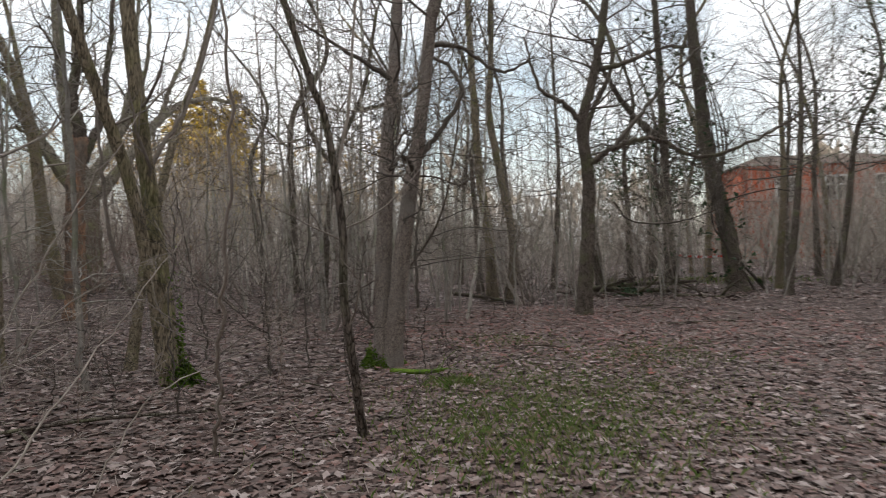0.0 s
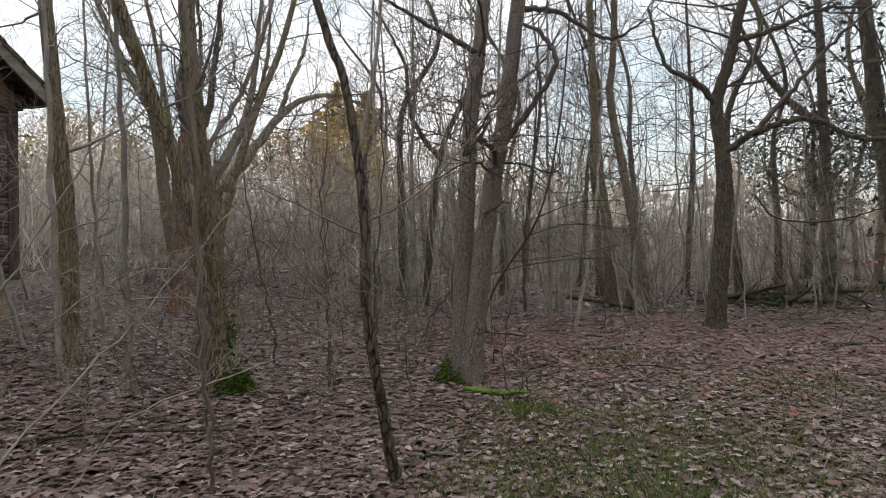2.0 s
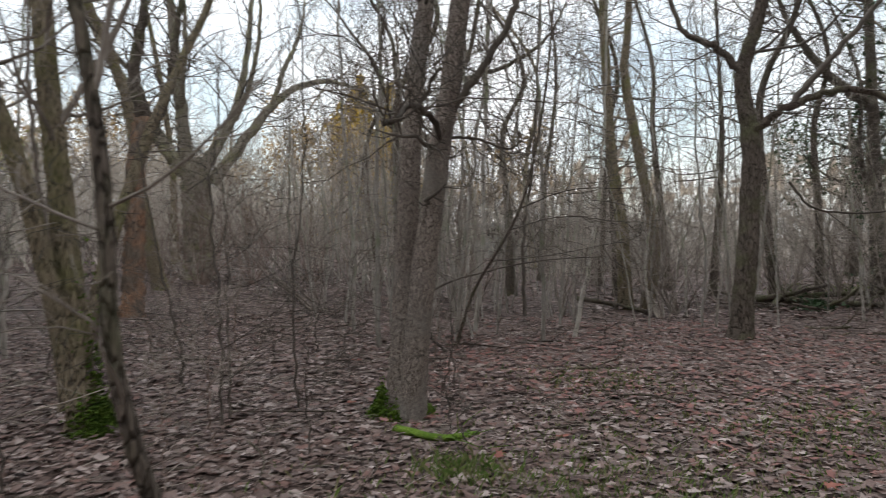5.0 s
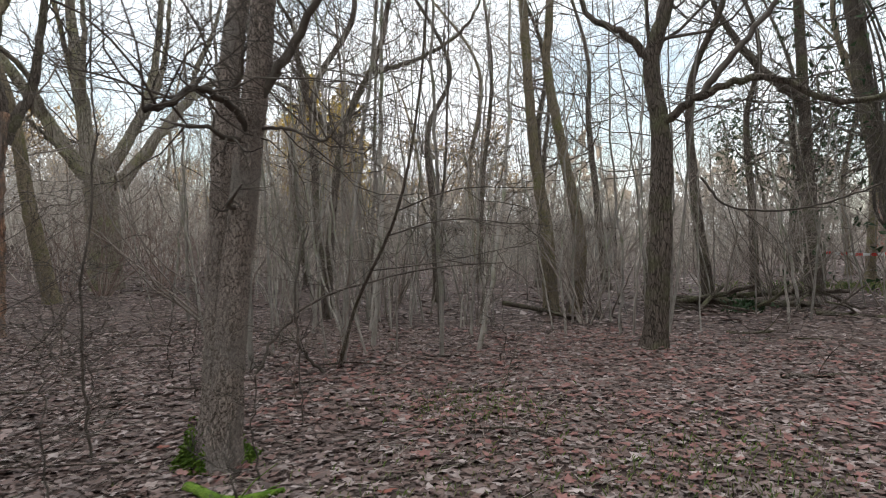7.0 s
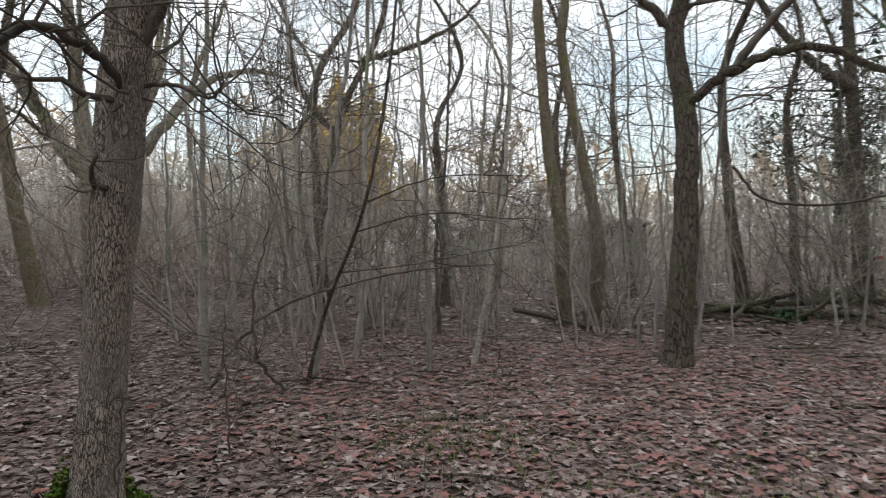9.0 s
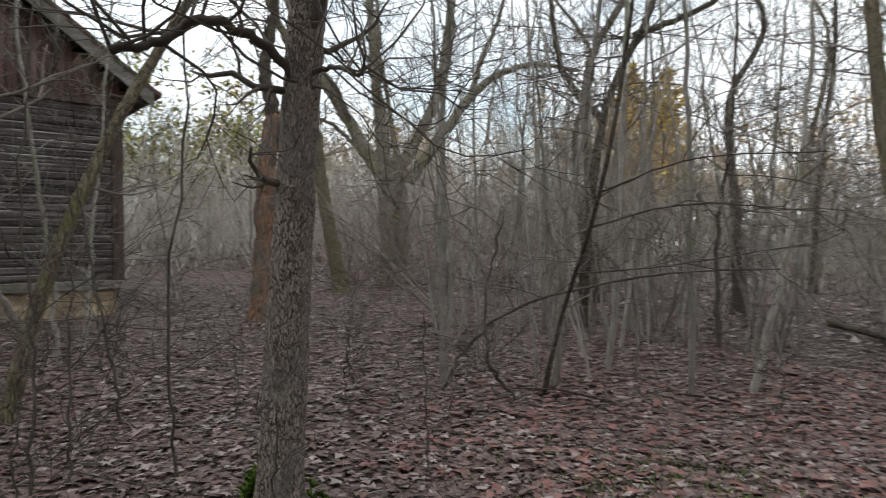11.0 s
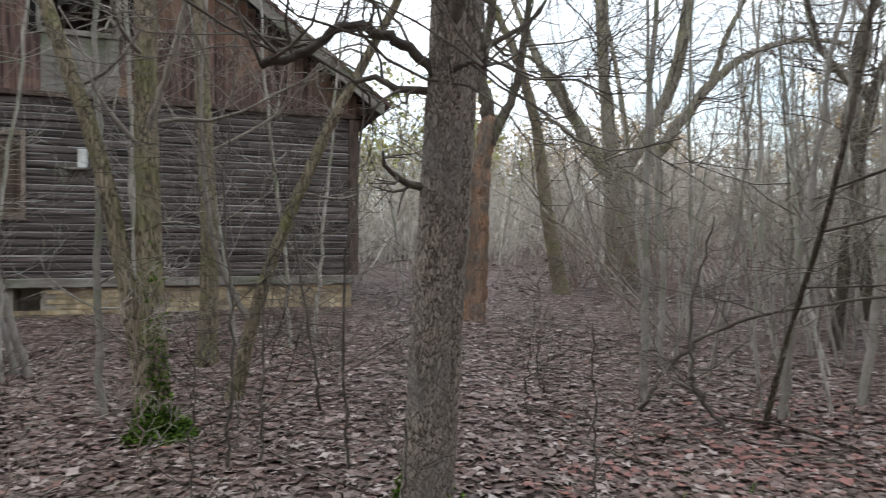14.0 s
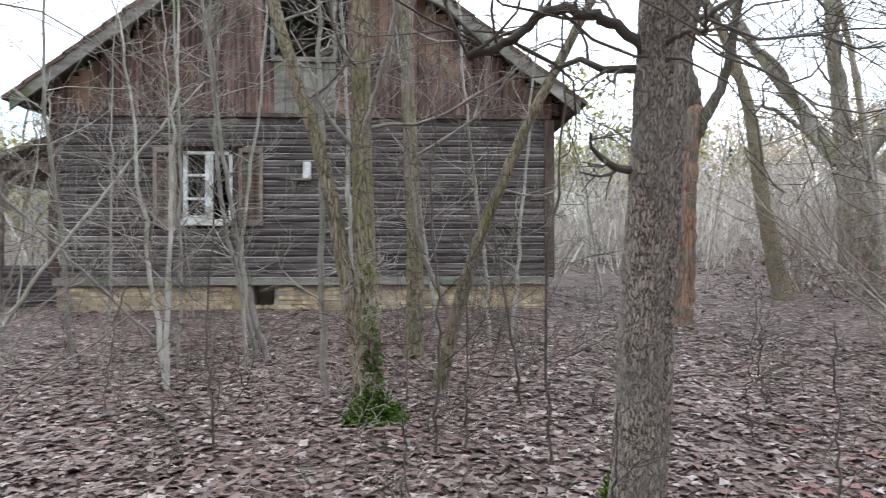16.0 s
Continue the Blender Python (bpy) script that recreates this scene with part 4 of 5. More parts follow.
for i, (pts, r0, r1, lab) in enumerate(single):
    near = pts[0][0] > -2.4 and pts[0][1] < 5
    if near:
        r0, r1 = r0 * 0.65, r1 * 0.65
    sapling(lab, pts, r0, r1, 100 + i, count=5 if r0 < 0.009 else 5 if pts[0][0] > -2 and pts[0][1] < 5 else 17 if pts[0][0] < -2.4 and pts[0][1] < 8 else 12, reach=0.25 if r0 < 0.009 else 0.8, material=M_TWIGDK if lab == S_DARK else M_TWIG if near else M_SAP)

# repeated thicket stems: a few kinds, set out by chance within the thicket's bounds
rng = np.random.default_rng(5)
kinds = []
for k in range(7):
    h = rng.uniform(3.6, 7.0)
    lean = rng.normal(0, 0.45, 2)
    kinds.append(sapling("thin grey sapling standing in dense thicket", [(0, 0, 0), (lean[0] * 0.2, lean[1] * 0.2, h * 0.3), (lean[0] * 0.6, lean[1] * 0.5, h * 0.6), (lean[0] + rng.normal(0, 0.2), lean[1], h)],
                         rng.uniform(0.014, 0.028), 0.005, 300 + k, 6, 18, 1.0))


def shrub(seed, stems, height, open_, material=M_TWIG, label="bare bush of many thin arching grey stems"):
    """A clump of thin arching stems from one root."""
    g = np.random.default_rng(seed)
    t = thing("bush", label, "bush", "bare bushes in the thicket")
    for _ in range(stems):
        f = Acc()
        q, r = g.uniform(0, 2 * math.pi), g.uniform(0.02, 0.18)
        grow(f, (r * math.cos(q), r * math.sin(q), -0.05), (math.cos(q) * open_, math.sin(q) * open_, 1), height * g.uniform(0.6, 1.1), g.uniform(0.008, 0.018), 1, g, 0.02, 0.14, (0, 5, 4, 1, 0), 0.0018)
        part("stem", f, material, t)
    return t


kinds += [shrub(400 + k, 9, 2.6 + 0.4 * k, 0.35 + 0.1 * k) for k in range(4)]


def clear(x, y):
    """Where nothing of the thicket stands: the walk, the open leaf floor, the house, the gap beside it."""
    if -18 < x < -7.3 and -2.5 < y < 9.3:
        return True
    if x > -0.4 and y < 12.6 and x < 9:
        return True
    if -7 < x < -1.0 and abs(y - (8.6 - 0.55 * (x + 1))) < 1.0:
        return True
    if math.hypot(x - 0.0, y - 5.0) < 2.4:
        return True
    return math.hypot(x + 0.3, y - 7.5) < 1.0 or math.hypot(x + 2.1, y - 6.1) < 0.6


def zone(n, x0, x1, y0, y1, small=False):
    made = 0
    while made < n:
        x, y = rng.uniform(x0, x1), rng.uniform(y0, y1)
        if clear(x, y):
            continue
        k = kinds[rng.integers(0, 7)] if rng.uniform() < (0.9 if small else 0.84) else kinds[rng.integers(7, 11)]
        s = rng.uniform(0.7, 1.15)
        c = copy_thing(k, pose(x, y, zg(x, y) - 0.02, rng.normal(0, 6), rng.normal(0, 6), rng.uniform(0, 360)))
        c.scale = (s, s, s)
        made += 1


zone(56, -7, 4.5, 10.2, 16.5)
zone(40, -9, 7, 16.5, 24)
zone(16, 4.5, 10, 14.5, 22)
zone(6, -6.5, -2.5, 3.0, 8.0, True)
zone(4, -7.2, -4.5, -1.0, 8.6, True)
zone(7, -16, -7.5, 9.6, 17)
zone(3, -6, -2.2, 0.0, 4.0)
for k in kinds:
    x, y = -3 + 0.9 * kinds.index(k), 17.0
    k.location = (x, y, zg(x, y) - 0.02)
dense = shrub(420, 17, 2.7, 0.55, M_REDTWIG, "dense reddish-grey bush fanning out below the old tree")
dense.location = (-8.6, 14.2, zg(-8.6, 14.2))
for i, (x, y, sc) in enumerate(((-8.0, 15.2, 0.95), (-7.3, 16.6, 0.9), (-9.3, 13.9, 0.7))):
    copy_thing(dense, pose(x, y, zg(x, y), 0, 0, 50 * i + 20)).scale = (sc, sc, sc)

# slim pale poles in the thicket, with few side shoots
poles = []
for k in range(4):
    h = rng.uniform(4.0, 6.5)
    lean = rng.normal(0, 0.5, 2)
    poles.append(sapling("slim pale pole-like sapling in the thicket", [(0, 0, 0), (lean[0] * 0.3 + 0.05, lean[1] * 0.3, h * 0.3), (lean[0] * 0.5, lean[1] * 0.5 + 0.06, h * 0.65), (lean[0], lean[1], h)],
                         rng.uniform(0.016, 0.024), 0.006, 460 + k, 6, 6, 0.8, 0.6, M_SAP, group="slim poles in the thicket"))
for i in range(46):
    while True:
        x, y = rng.uniform(-5.5, 3.2), rng.uniform(10.3, 15.5)
        if not clear(x, y):
            break
    m = pose(x, y, zg(x, y) - 0.02, rng.normal(0, 6), rng.normal(0, 6), rng.uniform(0, 360))
    if i < 4:
        poles[i].matrix_basis = m
    else:
        sc = rng.uniform(0.7, 1.15)
        copy_thing(poles[i % 4], m).scale = (sc, sc, sc)

# knee-high seedlings among the leaves
seedlings = [sapling("knee-high leafless seedling with forked twigs", [(0, 0, 0), (0.02, 0.03, 0.3), (-0.03, 0.02, 0.62), (0.03 * k, -0.04, 0.85 + 0.12 * k)], 0.0055, 0.002, 440 + k, 5, 9 + 2 * k, 0.3, 0.5,
                     M_REDTWIG if k % 2 else M_TWIGDK, "seedling", "seedlings in the leaf litter") for k in range(4)]
spot = ((-1.9, 7.9), (-2.9, 7.5), (-1.5, 8.6), (-0.7, 8.9), (-2.5, 5.2), (-3.4, 4.4), (-3.0, 3.6), (-1.0, 6.2), (-3.6, 7.0), (-4.6, 6.0), (-1.9, 5.1), (-0.8, 5.6), (-2.2, 9.1), (-3.9, 8.5), (-5.0, 8.6), (-5.6, 7.6), (-4.9, 3.4), (-0.9, 10.0), (0.6, 10.9), (-1.8, 4.5), (-0.45, 6.35), (-2.6, 8.3))
for i, (x, y) in enumerate(spot):
    m = pose(x, y, zg(x, y) - 0.01, rng.normal(0, 7), rng.normal(0, 7), 77 * i)
    if i < 4:
        seedlings[i].matrix_basis = m
    else:
        sc = rng.uniform(0.75, 1.25)
        copy_thing(seedlings[i % 4], m).scale = (sc, sc, sc)

# crooked young oaks with dense crowns
young = []
for k in range(3):
    g = np.random.default_rng(470 + k)
    w = g.normal(0, 0.2, (4, 2))
    bend = [(0, 0, -0.05), (w[0][0] * 0.5, w[0][1] * 0.5, 1.8), (w[1][0], w[1][1], 3.6), (w[2][0] * 1.3, w[2][1] * 1.3, 5.2), (w[3][0] * 1.6, w[3][1] * 1.6, 7.4)]
    young.append(tree("crooked young oak with a dense dark twiggy crown", [(bend, 0.10, 0.03)], [], [(34, 2.6, 7.2, 2.4, 0.3)], M_BARK_D, M_TWIGDK, 475 + k, sides=9))
    young[-1]["group"] = "young oaks in the thicket"
for i, (x, y) in enumerate(((-2.2, 16.8), (0.0, 17.9), (2.0, 18.6), (-4.6, 16.2), (4.2, 19.2), (7.0, 15.6), (-6.4, 18.6), (9.2, 18.2), (-0.9, 21.5), (3.2, 17.8), (5.8, 21.0), (1.0, 20.6))):
    m = pose(x, y, zg(x, y), rng.normal(0, 4), rng.normal(0, 4), 110 * i)
    if i < 3:
        young[i].matrix_basis = m
    else:
        sc = rng.uniform(0.9, 1.2)
        copy_thing(young[i % 3], m).scale = (sc, sc, sc)

# tall bare trees farther back
talls = []
for k in range(4):
    g = np.random.default_rng(500 + k)
    w = g.normal(0, 0.5, (4, 2))
    talls.append(tree("tall bare woodland tree with a twiggy crown", [([(0, 0, -0.1), (w[0][0] * 0.4, w[0][1] * 0.4, 3.5), (w[1][0], w[1][1], 7.5), (w[2][0] * 1.6, w[2][1] * 1.6, 11.0)], 0.13, 0.035)],
                      [], [(26, 3.2, 10.5, 3.2, 0.4)], M_BARK_D if k % 2 else M_BARK_G, M_TWIGDK, 510 + k, sides=10))
    talls[-1]["group"] = "tall trees behind the thicket"
spots = []
while len(spots) < 23:
    q, r = rng.uniform(-75, 130), rng.uniform(17, 48)
    x, y = 1.5 - r * math.sin(radians(q)), 4 + r * math.cos(radians(q))
    if (-19 < x < -5.5 and -3 < y < 12) or any(math.hypot(x - a, y - b) < 2.0 for a, b in spots) or math.hypot(x + 9.6, y - 15.2) < 4:
        continue
    spots.append((x, y))
for i, (x, y) in enumerate(spots):
    m = pose(x, y, zg(x, y), rng.normal(0, 2), rng.normal(0, 2), rng.uniform(0, 360))
    if i < 4:
        talls[i].matrix_basis = m
    else:
        s = rng.uniform(0.75, 1.1)
        copy_thing(talls[i % 4], m).scale = (s, s, s)

for i in range(11):
    x, y = 7.5 + 3.1 * (i % 4) + rng.uniform(-0.8, 0.8) - (3.4 if i > 10 else 0), 17.5 + 4.6 * (i // 4 % 3) + rng.uniform(-1.2, 1.2) + (5.0 if i > 10 else 0)
    c = copy_thing(talls[i % 4], pose(x, y, zg(x, y), rng.normal(0, 2), rng.normal(0, 2), rng.uniform(0, 360)))
    s = rng.uniform(0.7, 1.0)
    c.scale = (s, s, s)
for i in range(14):
    x, y = rng.uniform(7.5, 16), rng.uniform(17, 30)
    copy_thing(kinds[7 + i % 4], pose(x, y, zg(x, y), 0, 0, rng.uniform(0, 360))).scale = (1.3, 1.3, 1.3)

# ---- far brush and woods ----
def brush_patch(g, n, w, h):
    """Arching stems with many thin spike-shaped twigs."""
    a = Acc()
    for _ in range(n):
        p = np.array([g.uniform(-w, w), g.uniform(-w, w), 0.0])
        l = h * g.uniform(0.35, 1.0)
        d, e = g.normal(0, 0.26, 2), g.normal(0, 0.14, 2)
        pts = np.array([p, p + (d[0] * l * 0.35 + e[0] * l, d[1] * l * 0.35 + e[1] * l, l * 0.5), p + (d[0] * l, d[1] * l, l)])
        a.tube(pts, [0.017, 0.012, 0.004], 3)
        for _ in range(12):
            u = g.uniform(0.12, 1.0)
            b = pts[0] + (pts[1] - pts[0]) * u * 2 if u < 0.5 else pts[1] + (pts[2] - pts[1]) * (u * 2 - 1)
            t = b + np.array([g.normal(0, 0.5), g.normal(0, 0.5), g.uniform(-0.1, 0.75)])
            r = 0.007
            a.put([b + (r, 0, 0), b + (-r * 0.5, r * 0.87, 0), b + (-r * 0.5, -r * 0.87, 0), t], [(0, 1, 3), (1, 2, 3), (2, 0, 3)])
    return np.array(a.v), a.f


def scatter(name, label, category, places, patches, material):
    v, f, n = [], [], 0
    for x, y, k, rot, s in places:
        pv, pf = patches[k]
        c, d = math.cos(rot) * s, math.sin(rot) * s
        w = np.column_stack([pv[:, 0] * c - pv[:, 1] * d + x, pv[:, 0] * d + pv[:, 1] * c + y, pv[:, 2] * s + zg(x, y)])
        v.append(w)
        f += [tuple(i + n for i in q) for q in pf]
        n += len(w)
    me = bpy.data.meshes.new(name)
    me.from_pydata(np.vstack(v).tolist(), [], f)
    me.materials.append(material)
    return tagged(new(name, me), label, category, kind="stuff")


g = np.random.default_rng(7)
patches = [brush_patch(g, 28, 1.7, 4.9) for _ in range(4)]
places = []
for _ in range(290):
    q, r = g.uniform(-60, 125), 15 + 33 * g.uniform(0, 1) ** 0.8
    x, y = 1.5 - r * math.sin(radians(q)), 5 + r * math.cos(radians(q))
    if (-19 < x < -6 and -3 < y < 10.5) or (x > 3.5 and x < 9.5 and y < 23.5) or (x > 6 and x < 12.5 and y < 36) or math.hypot(x + 9.6, y - 15.2) < 2.5:
        continue
    places.append((x, y, int(g.integers(4)), g.uniform(0, 6.28), g.uniform(0.7, 1.35) * (1 + max(0, r - 25) / 60)))
for _ in range(100):
    q, r = g.uniform(48, 112), g.uniform(24, 46)
    x, y = 1.5 - r * math.sin(radians(q)), 5 + r * math.cos(radians(q))
    if (-19 < x < -6 and -3 < y < 10.5) or math.hypot(x + 9.6, y - 15.2) < 2.5:
        continue
    places.append((x, y, int(g.integers(4)), g.uniform(0, 6.28), g.uniform(0.9, 1.4)))
for _ in range(26):
    places.append((g.uniform(12.5, 19), g.uniform(19.5, 32), int(g.integers(4)), g.uniform(0, 6.28), g.uniform(0.8, 1.2)))
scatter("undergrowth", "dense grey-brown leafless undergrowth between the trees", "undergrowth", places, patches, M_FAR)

far = Acc()
for _ in range(6500):
    q, r = g.uniform(0, 360), g.uniform(60, 95)
    x, y = -2 - r * math.sin(radians(q)), 8 + r * math.cos(radians(q))
    z = zg(x, y) + (9.0 + 2.5 * math.sin(q * 0.31) + 1.5 * math.sin(q * 0.9)) * g.uniform(0, 1) ** 1.3
    v = np.array([x, y, z]) + g.normal(0, 0.55, (4, 3)) * np.array([1, 1, 1.6])
    far.put(v, [(0, 1, 2, 3)])
tagged(new("far_woods", far.mesh("far_woods", M_FAR, False)), "brown belt of distant leafless woods, paled for haze", "woods", kind="stuff")

# Out-of-view belt of loose quads, added to keep the low sun off.
behind = Acc()
for _ in range(11000):
    s, d = g.uniform(-70, 70), g.uniform(30, 42)
    x, y = -SUN_TO[0] * d + SUN_TO[1] * s, 6 - SUN_TO[1] * d + SUN_TO[0] * -s
    z = zg(x, y) + 16.5 * g.uniform(0, 1) ** 0.9
    behind.put(np.array([x, y, z]) + g.normal(0, 1.2, (4, 3)), [(0, 1, 2, 3)])
# Second unseen belt on the right, added to dim that side.
for _ in range(2600):
    x, y = g.uniform(15, 24), g.uniform(-25, 13)
    behind.put(np.array([x, y, zg(x, y) + 14.0 * g.uniform(0, 1) ** 0.9]) + g.normal(0, 1.1, (4, 3)), [(0, 1, 2, 3)])
tagged(new("woods_behind", behind.mesh("woods_behind", M_FAR, False)), "unseen woods added behind and beside the clearing to shade it", "woods", kind="stuff")


def conifer(x, y, h, w, seed, material, label):
    g = np.random.default_rng(seed)
    t = thing("conifer", label, "tree", "golden evening trees", at=(x, y, zg(x, y)))
    a = Acc()
    a.tube([(0, 0, -0.1), (0.1, 0, h * 0.5), (0, 0, h)], [0.22, 0.12, 0.03], 8)
    part("trunk", a, M_BARK_D, t)
    f = Acc()
    for _ in range(3000):
        u = g.uniform(0, 1) ** 0.7
        z = h * (1 - 0.85 * u)
        rr = w * (u ** 0.5 + 0.05) * g.uniform(0.2, 1.0) * (0.75 + 0.35 * math.sin(z * 1.7 + seed))
        q = g.uniform(0, 2 * math.pi)
        c = np.array([rr * math.cos(q), rr * math.sin(q), z - rr * 0.25])
        v = c + g.normal(0, 0.17, (4, 3)) * np.array([1.2, 1.2, 0.8])
        f.put(v, [(0, 1, 2, 3)])
    tagged(part("foliage", f, material, t), kind="stuff")


for i, (x, y, h, w) in enumerate(((-26.8, 54, 16.4, 3.3), (-24.0, 54.5, 15.4, 3.8), (-29.4, 55, 14.2, 3.8), (-25.5, 56, 13.5, 4.2))):
    conifer(x, y, h, w, 600 + i, M_PINE, "tall golden conifer glowing in low evening sun")


def round_tree(x, y, h, w, seed, leaf=M_AUTUMN, label="distant tree with thin ochre autumn foliage", group="far ochre trees", size=0.10, count=1700):
    g = np.random.default_rng(seed)
    t = thing("tree", label, "tree", group, at=(x, y, zg(x, y)))
    a = Acc()
    a.tube([(0, 0, -0.1), (0.2, 0, h * 0.5), (0, 0.1, h * 0.9)], [0.25, 0.16, 0.05], 8)
    for _ in range(10):
        grow(a, (0.1, 0, h * g.uniform(0.3, 0.85)), (*g.normal(0, 1, 2), 0.8), h * 0.35, 0.06, 1, g)
    part("trunk", a, M_BARK_D, t)
    f = Acc()
    hubs = g.normal(0, 1, (14, 3)) * np.array([w * 0.5, w * 0.5, h * 0.16]) + np.array([0, 0, h * 0.68])
    for _ in range(count):
        c = hubs[g.integers(14)] + g.normal(0, w * 0.2, 3)
        f.put(c + g.normal(0, size, (4, 3)), [(0, 1, 2, 3)])
    tagged(part("foliage", f, leaf, t), kind="stuff")


for i in range(16):
    q = 16 + 4.6 * i + g.uniform(-2, 2)
    r = g.uniform(50, 66)
    round_tree(2 - r * math.sin(radians(q)), 6 + r * math.cos(radians(q)), g.uniform(9.5, 13), g.uniform(2.6, 3.8), 620 + i)

for i, (x, y, hh) in enumerate(((-30, 9, 7), (-33, 13, 8), (-27, 15, 6.5), (-24, -3, 6), (-30, -5, 8), (-36, 2, 9), (-26, 18.5, 7), (-21, -7, 5.5))):
    round_tree(x, y, hh, 3.2, 660 + i, M_GREENISH, "yellow-green bushy tree beyond the house", "trees beyond the house")
for i, (x, y, hh) in enumerate(((6.4, 27.5, 6.0), (13.6, 22.0, 8.0), (15.5, 20.5, 7.0))):
    round_tree(x, y, hh, 2.6, 680 + i, M_IVY, "dark evergreen tree among bare trees", "dark evergreens", 0.045, 3600)

# ---- right-hand background: red house, barrier tape, low shed, log pile ----
rh = thing("brick_house", "far red brick house behind the trees", "house")
solid("wall", (15.5, 44, 0.3), (27, 52, 6.5), M_RED, rh, 0.02)
rf = Acc()
rf.put([(15.2, 43.7, 6.5), (27.3, 43.7, 6.5), (27.3, 52.3, 6.5), (15.2, 52.3, 6.5), (18, 48, 7.6), (24.5, 48, 7.6)], [(0, 1, 5, 4), (1, 2, 5), (2, 3, 4, 5), (3, 0, 4), (0, 3, 2, 1)])
part("roof", rf, M_ROOF, rh, "", False)
for x in (17.6, 20.6, 23.6):
    for z in (1.2, 4.2):
        w = new("window")
        w.parent = rh
        # Darkness of the room behind is put into the pane's colour.
        solid("pane", (x, 43.95, z), (x + 1.3, 43.99, z + 1.5), M_SHADE, w, 0)
        for lo, hi in (((x - 0.06, z - 0.06), (x + 0.06, z + 1.56)), ((x + 1.24, z - 0.06), (x + 1.36, z + 1.56)), ((x + 0.59, z), (x + 0.71, z + 1.5)), ((x + 0.06, z + 0.9), (x + 0.59, z + 1.0)), ((x + 0.71, z + 0.9), (x + 1.24, z + 1.0)), ((x + 0.06, z - 0.06), (x + 1.24, z + 0.04)), ((x + 0.06, z + 1.46), (x + 1.24, z + 1.56))):
            solid("bar", (lo[0] if lo[0] < hi[0] else hi[0], 43.9, lo[1]), (hi[0], 43.94, hi[1]), M_WHITE, w, 0)
tape = thing("barrier_tape", "red and white barrier tape strung low between posts", "tape", at=(0, 0, 0))
for k in range(12):
    x0, x1 = 6.3 + 0.16 * k, 6.3 + 0.16 * (k + 1) - 0.002
    z = 1.22 - 0.06 * math.sin(math.pi * k / 12)
    solid("stripe", (x0, 22.6, z), (x1, 22.605, z + 0.07), M_WHITE if k % 2 else M_REDPAINT, tape, 0)
for x in (6.26, 8.24):
    solid("post", (x - 0.03, 22.57, 0.4), (x + 0.03, 22.63, 1.45), M_GREYWOOD, tape, 0.006)
shed = thing("low_shed", "long low grey shed far behind the saplings", "shed")
solid("roof", (-9.2, 33.5, 2.55), (0.5, 36.5, 2.75), M_STONE, shed, 0.03)
# Back wall coloured near-black for the shade under the roof.
solid("back_wall", (-9.0, 36.0, 0.4), (0.3, 36.2, 2.55), M_SHADE, shed, 0.01)
solid("front_wall", (-9.0, 33.7, 0.4), (0.3, 33.85, 2.1), M_STONE, shed, 0.02)
for x in np.linspace(-8.9, 0.1, 7):
    solid("post", (x, 33.7, 2.1), (x + 0.15, 33.85, 2.55), M_GREYWOOD, shed, 0.01)


def log(p, q, r, seed, label="fallen rotting branch on the leaf litter", material=M_BARK_D):
    g = np.random.default_rng(seed)
    t = thing("fallen_branch", label, "branch", "fallen branches", at=p)
    a = Acc()
    pts = smooth_path([np.zeros(3), (np.array(q) - np.array(p)) * 0.5 + g.normal(0, 0.06, 3) * np.array([1, 1, 0.3]), np.array(q) - np.array(p)], 12)
    a.tube(pts, np.linspace(r, r * 0.55, 12), 8, 0.07, g)
    part("wood", a, material, t)
    f = Acc()
    for _ in range(3):
        i = g.integers(3, 11)
        grow(f, pts[i], pts[-1] + g.normal(0, 0.4, 3), 0.5, r * 0.3, 2, g, 0.0, 0.2)
    tagged(part("side_twig", f, material, t), kind="stuff")


log((-0.55, 15.9, 0.62), (0.95, 14.6, 0.5), 0.05, 1)
log((2.5, 16.8, 0.62), (4.8, 16.2, 0.58), 0.08, 2, "dark rotting log in a brush pile")
log((2.3, 16.3, 0.55), (4.0, 17.2, 0.85), 0.06, 3, "dark rotting log in a brush pile")
log((3.4, 17.3, 0.6), (5.4, 16.9, 0.75), 0.065, 4, "dark rotting log in a brush pile")
log((2.9, 15.9, 0.5), (3.6, 17.6, 0.95), 0.045, 5, "dark rotting log in a brush pile")
log((4.6, 15.6, 0.5), (6.0, 15.2, 0.5), 0.06, 6)
for i in range(16):
    x, y, q = 2.6 + 0.2 * i, 16.0 + rng.uniform(-0.4, 0.7), rng.uniform(0, 6.28)
    log((x, y, 0.49), (x + 0.8 * math.cos(q), y + 0.8 * math.sin(q), rng.uniform(0.55, 1.05)), rng.uniform(0.015, 0.035), 80 + i, "dead branch heaped on the brush pile")
log((3.3, 10.6, 0.49), (4.4, 10.9, 0.49), 0.025, 7)
log((3.1, 13.4, 0.49), (3.7, 13.5, 0.5), 0.03, 8)
log((-1.9, 5.35, 0.53), (-0.9, 5.9, 0.51), 0.014, 9)
log((-1.2, 8.7, 0.51), (0.2, 9.3, 0.49), 0.016, 10)
log((-2.6, 4.3, 0.56), (-1.2, 5.15, 0.56), 0.016, 11)
log((0.3, 9.1, 0.49), (1.1, 9.6, 0.49), 0.018, 12)
log((-0.2, 7.0, 0.49), (0.35, 7.1, 0.49), 0.03, 13, "short mossy log at the foot of the tree", M_MOSS)
log((0.2, 6.45, 0.48), (0.9, 6.15, 0.48), 0.013, 14)
log((-1.3, 9.0, 0.51), (-0.2, 10.1, 0.49), 0.012, 15)
log((-3.6, 7.9, 0.6), (-2.4, 8.3, 0.56), 0.015, 16)
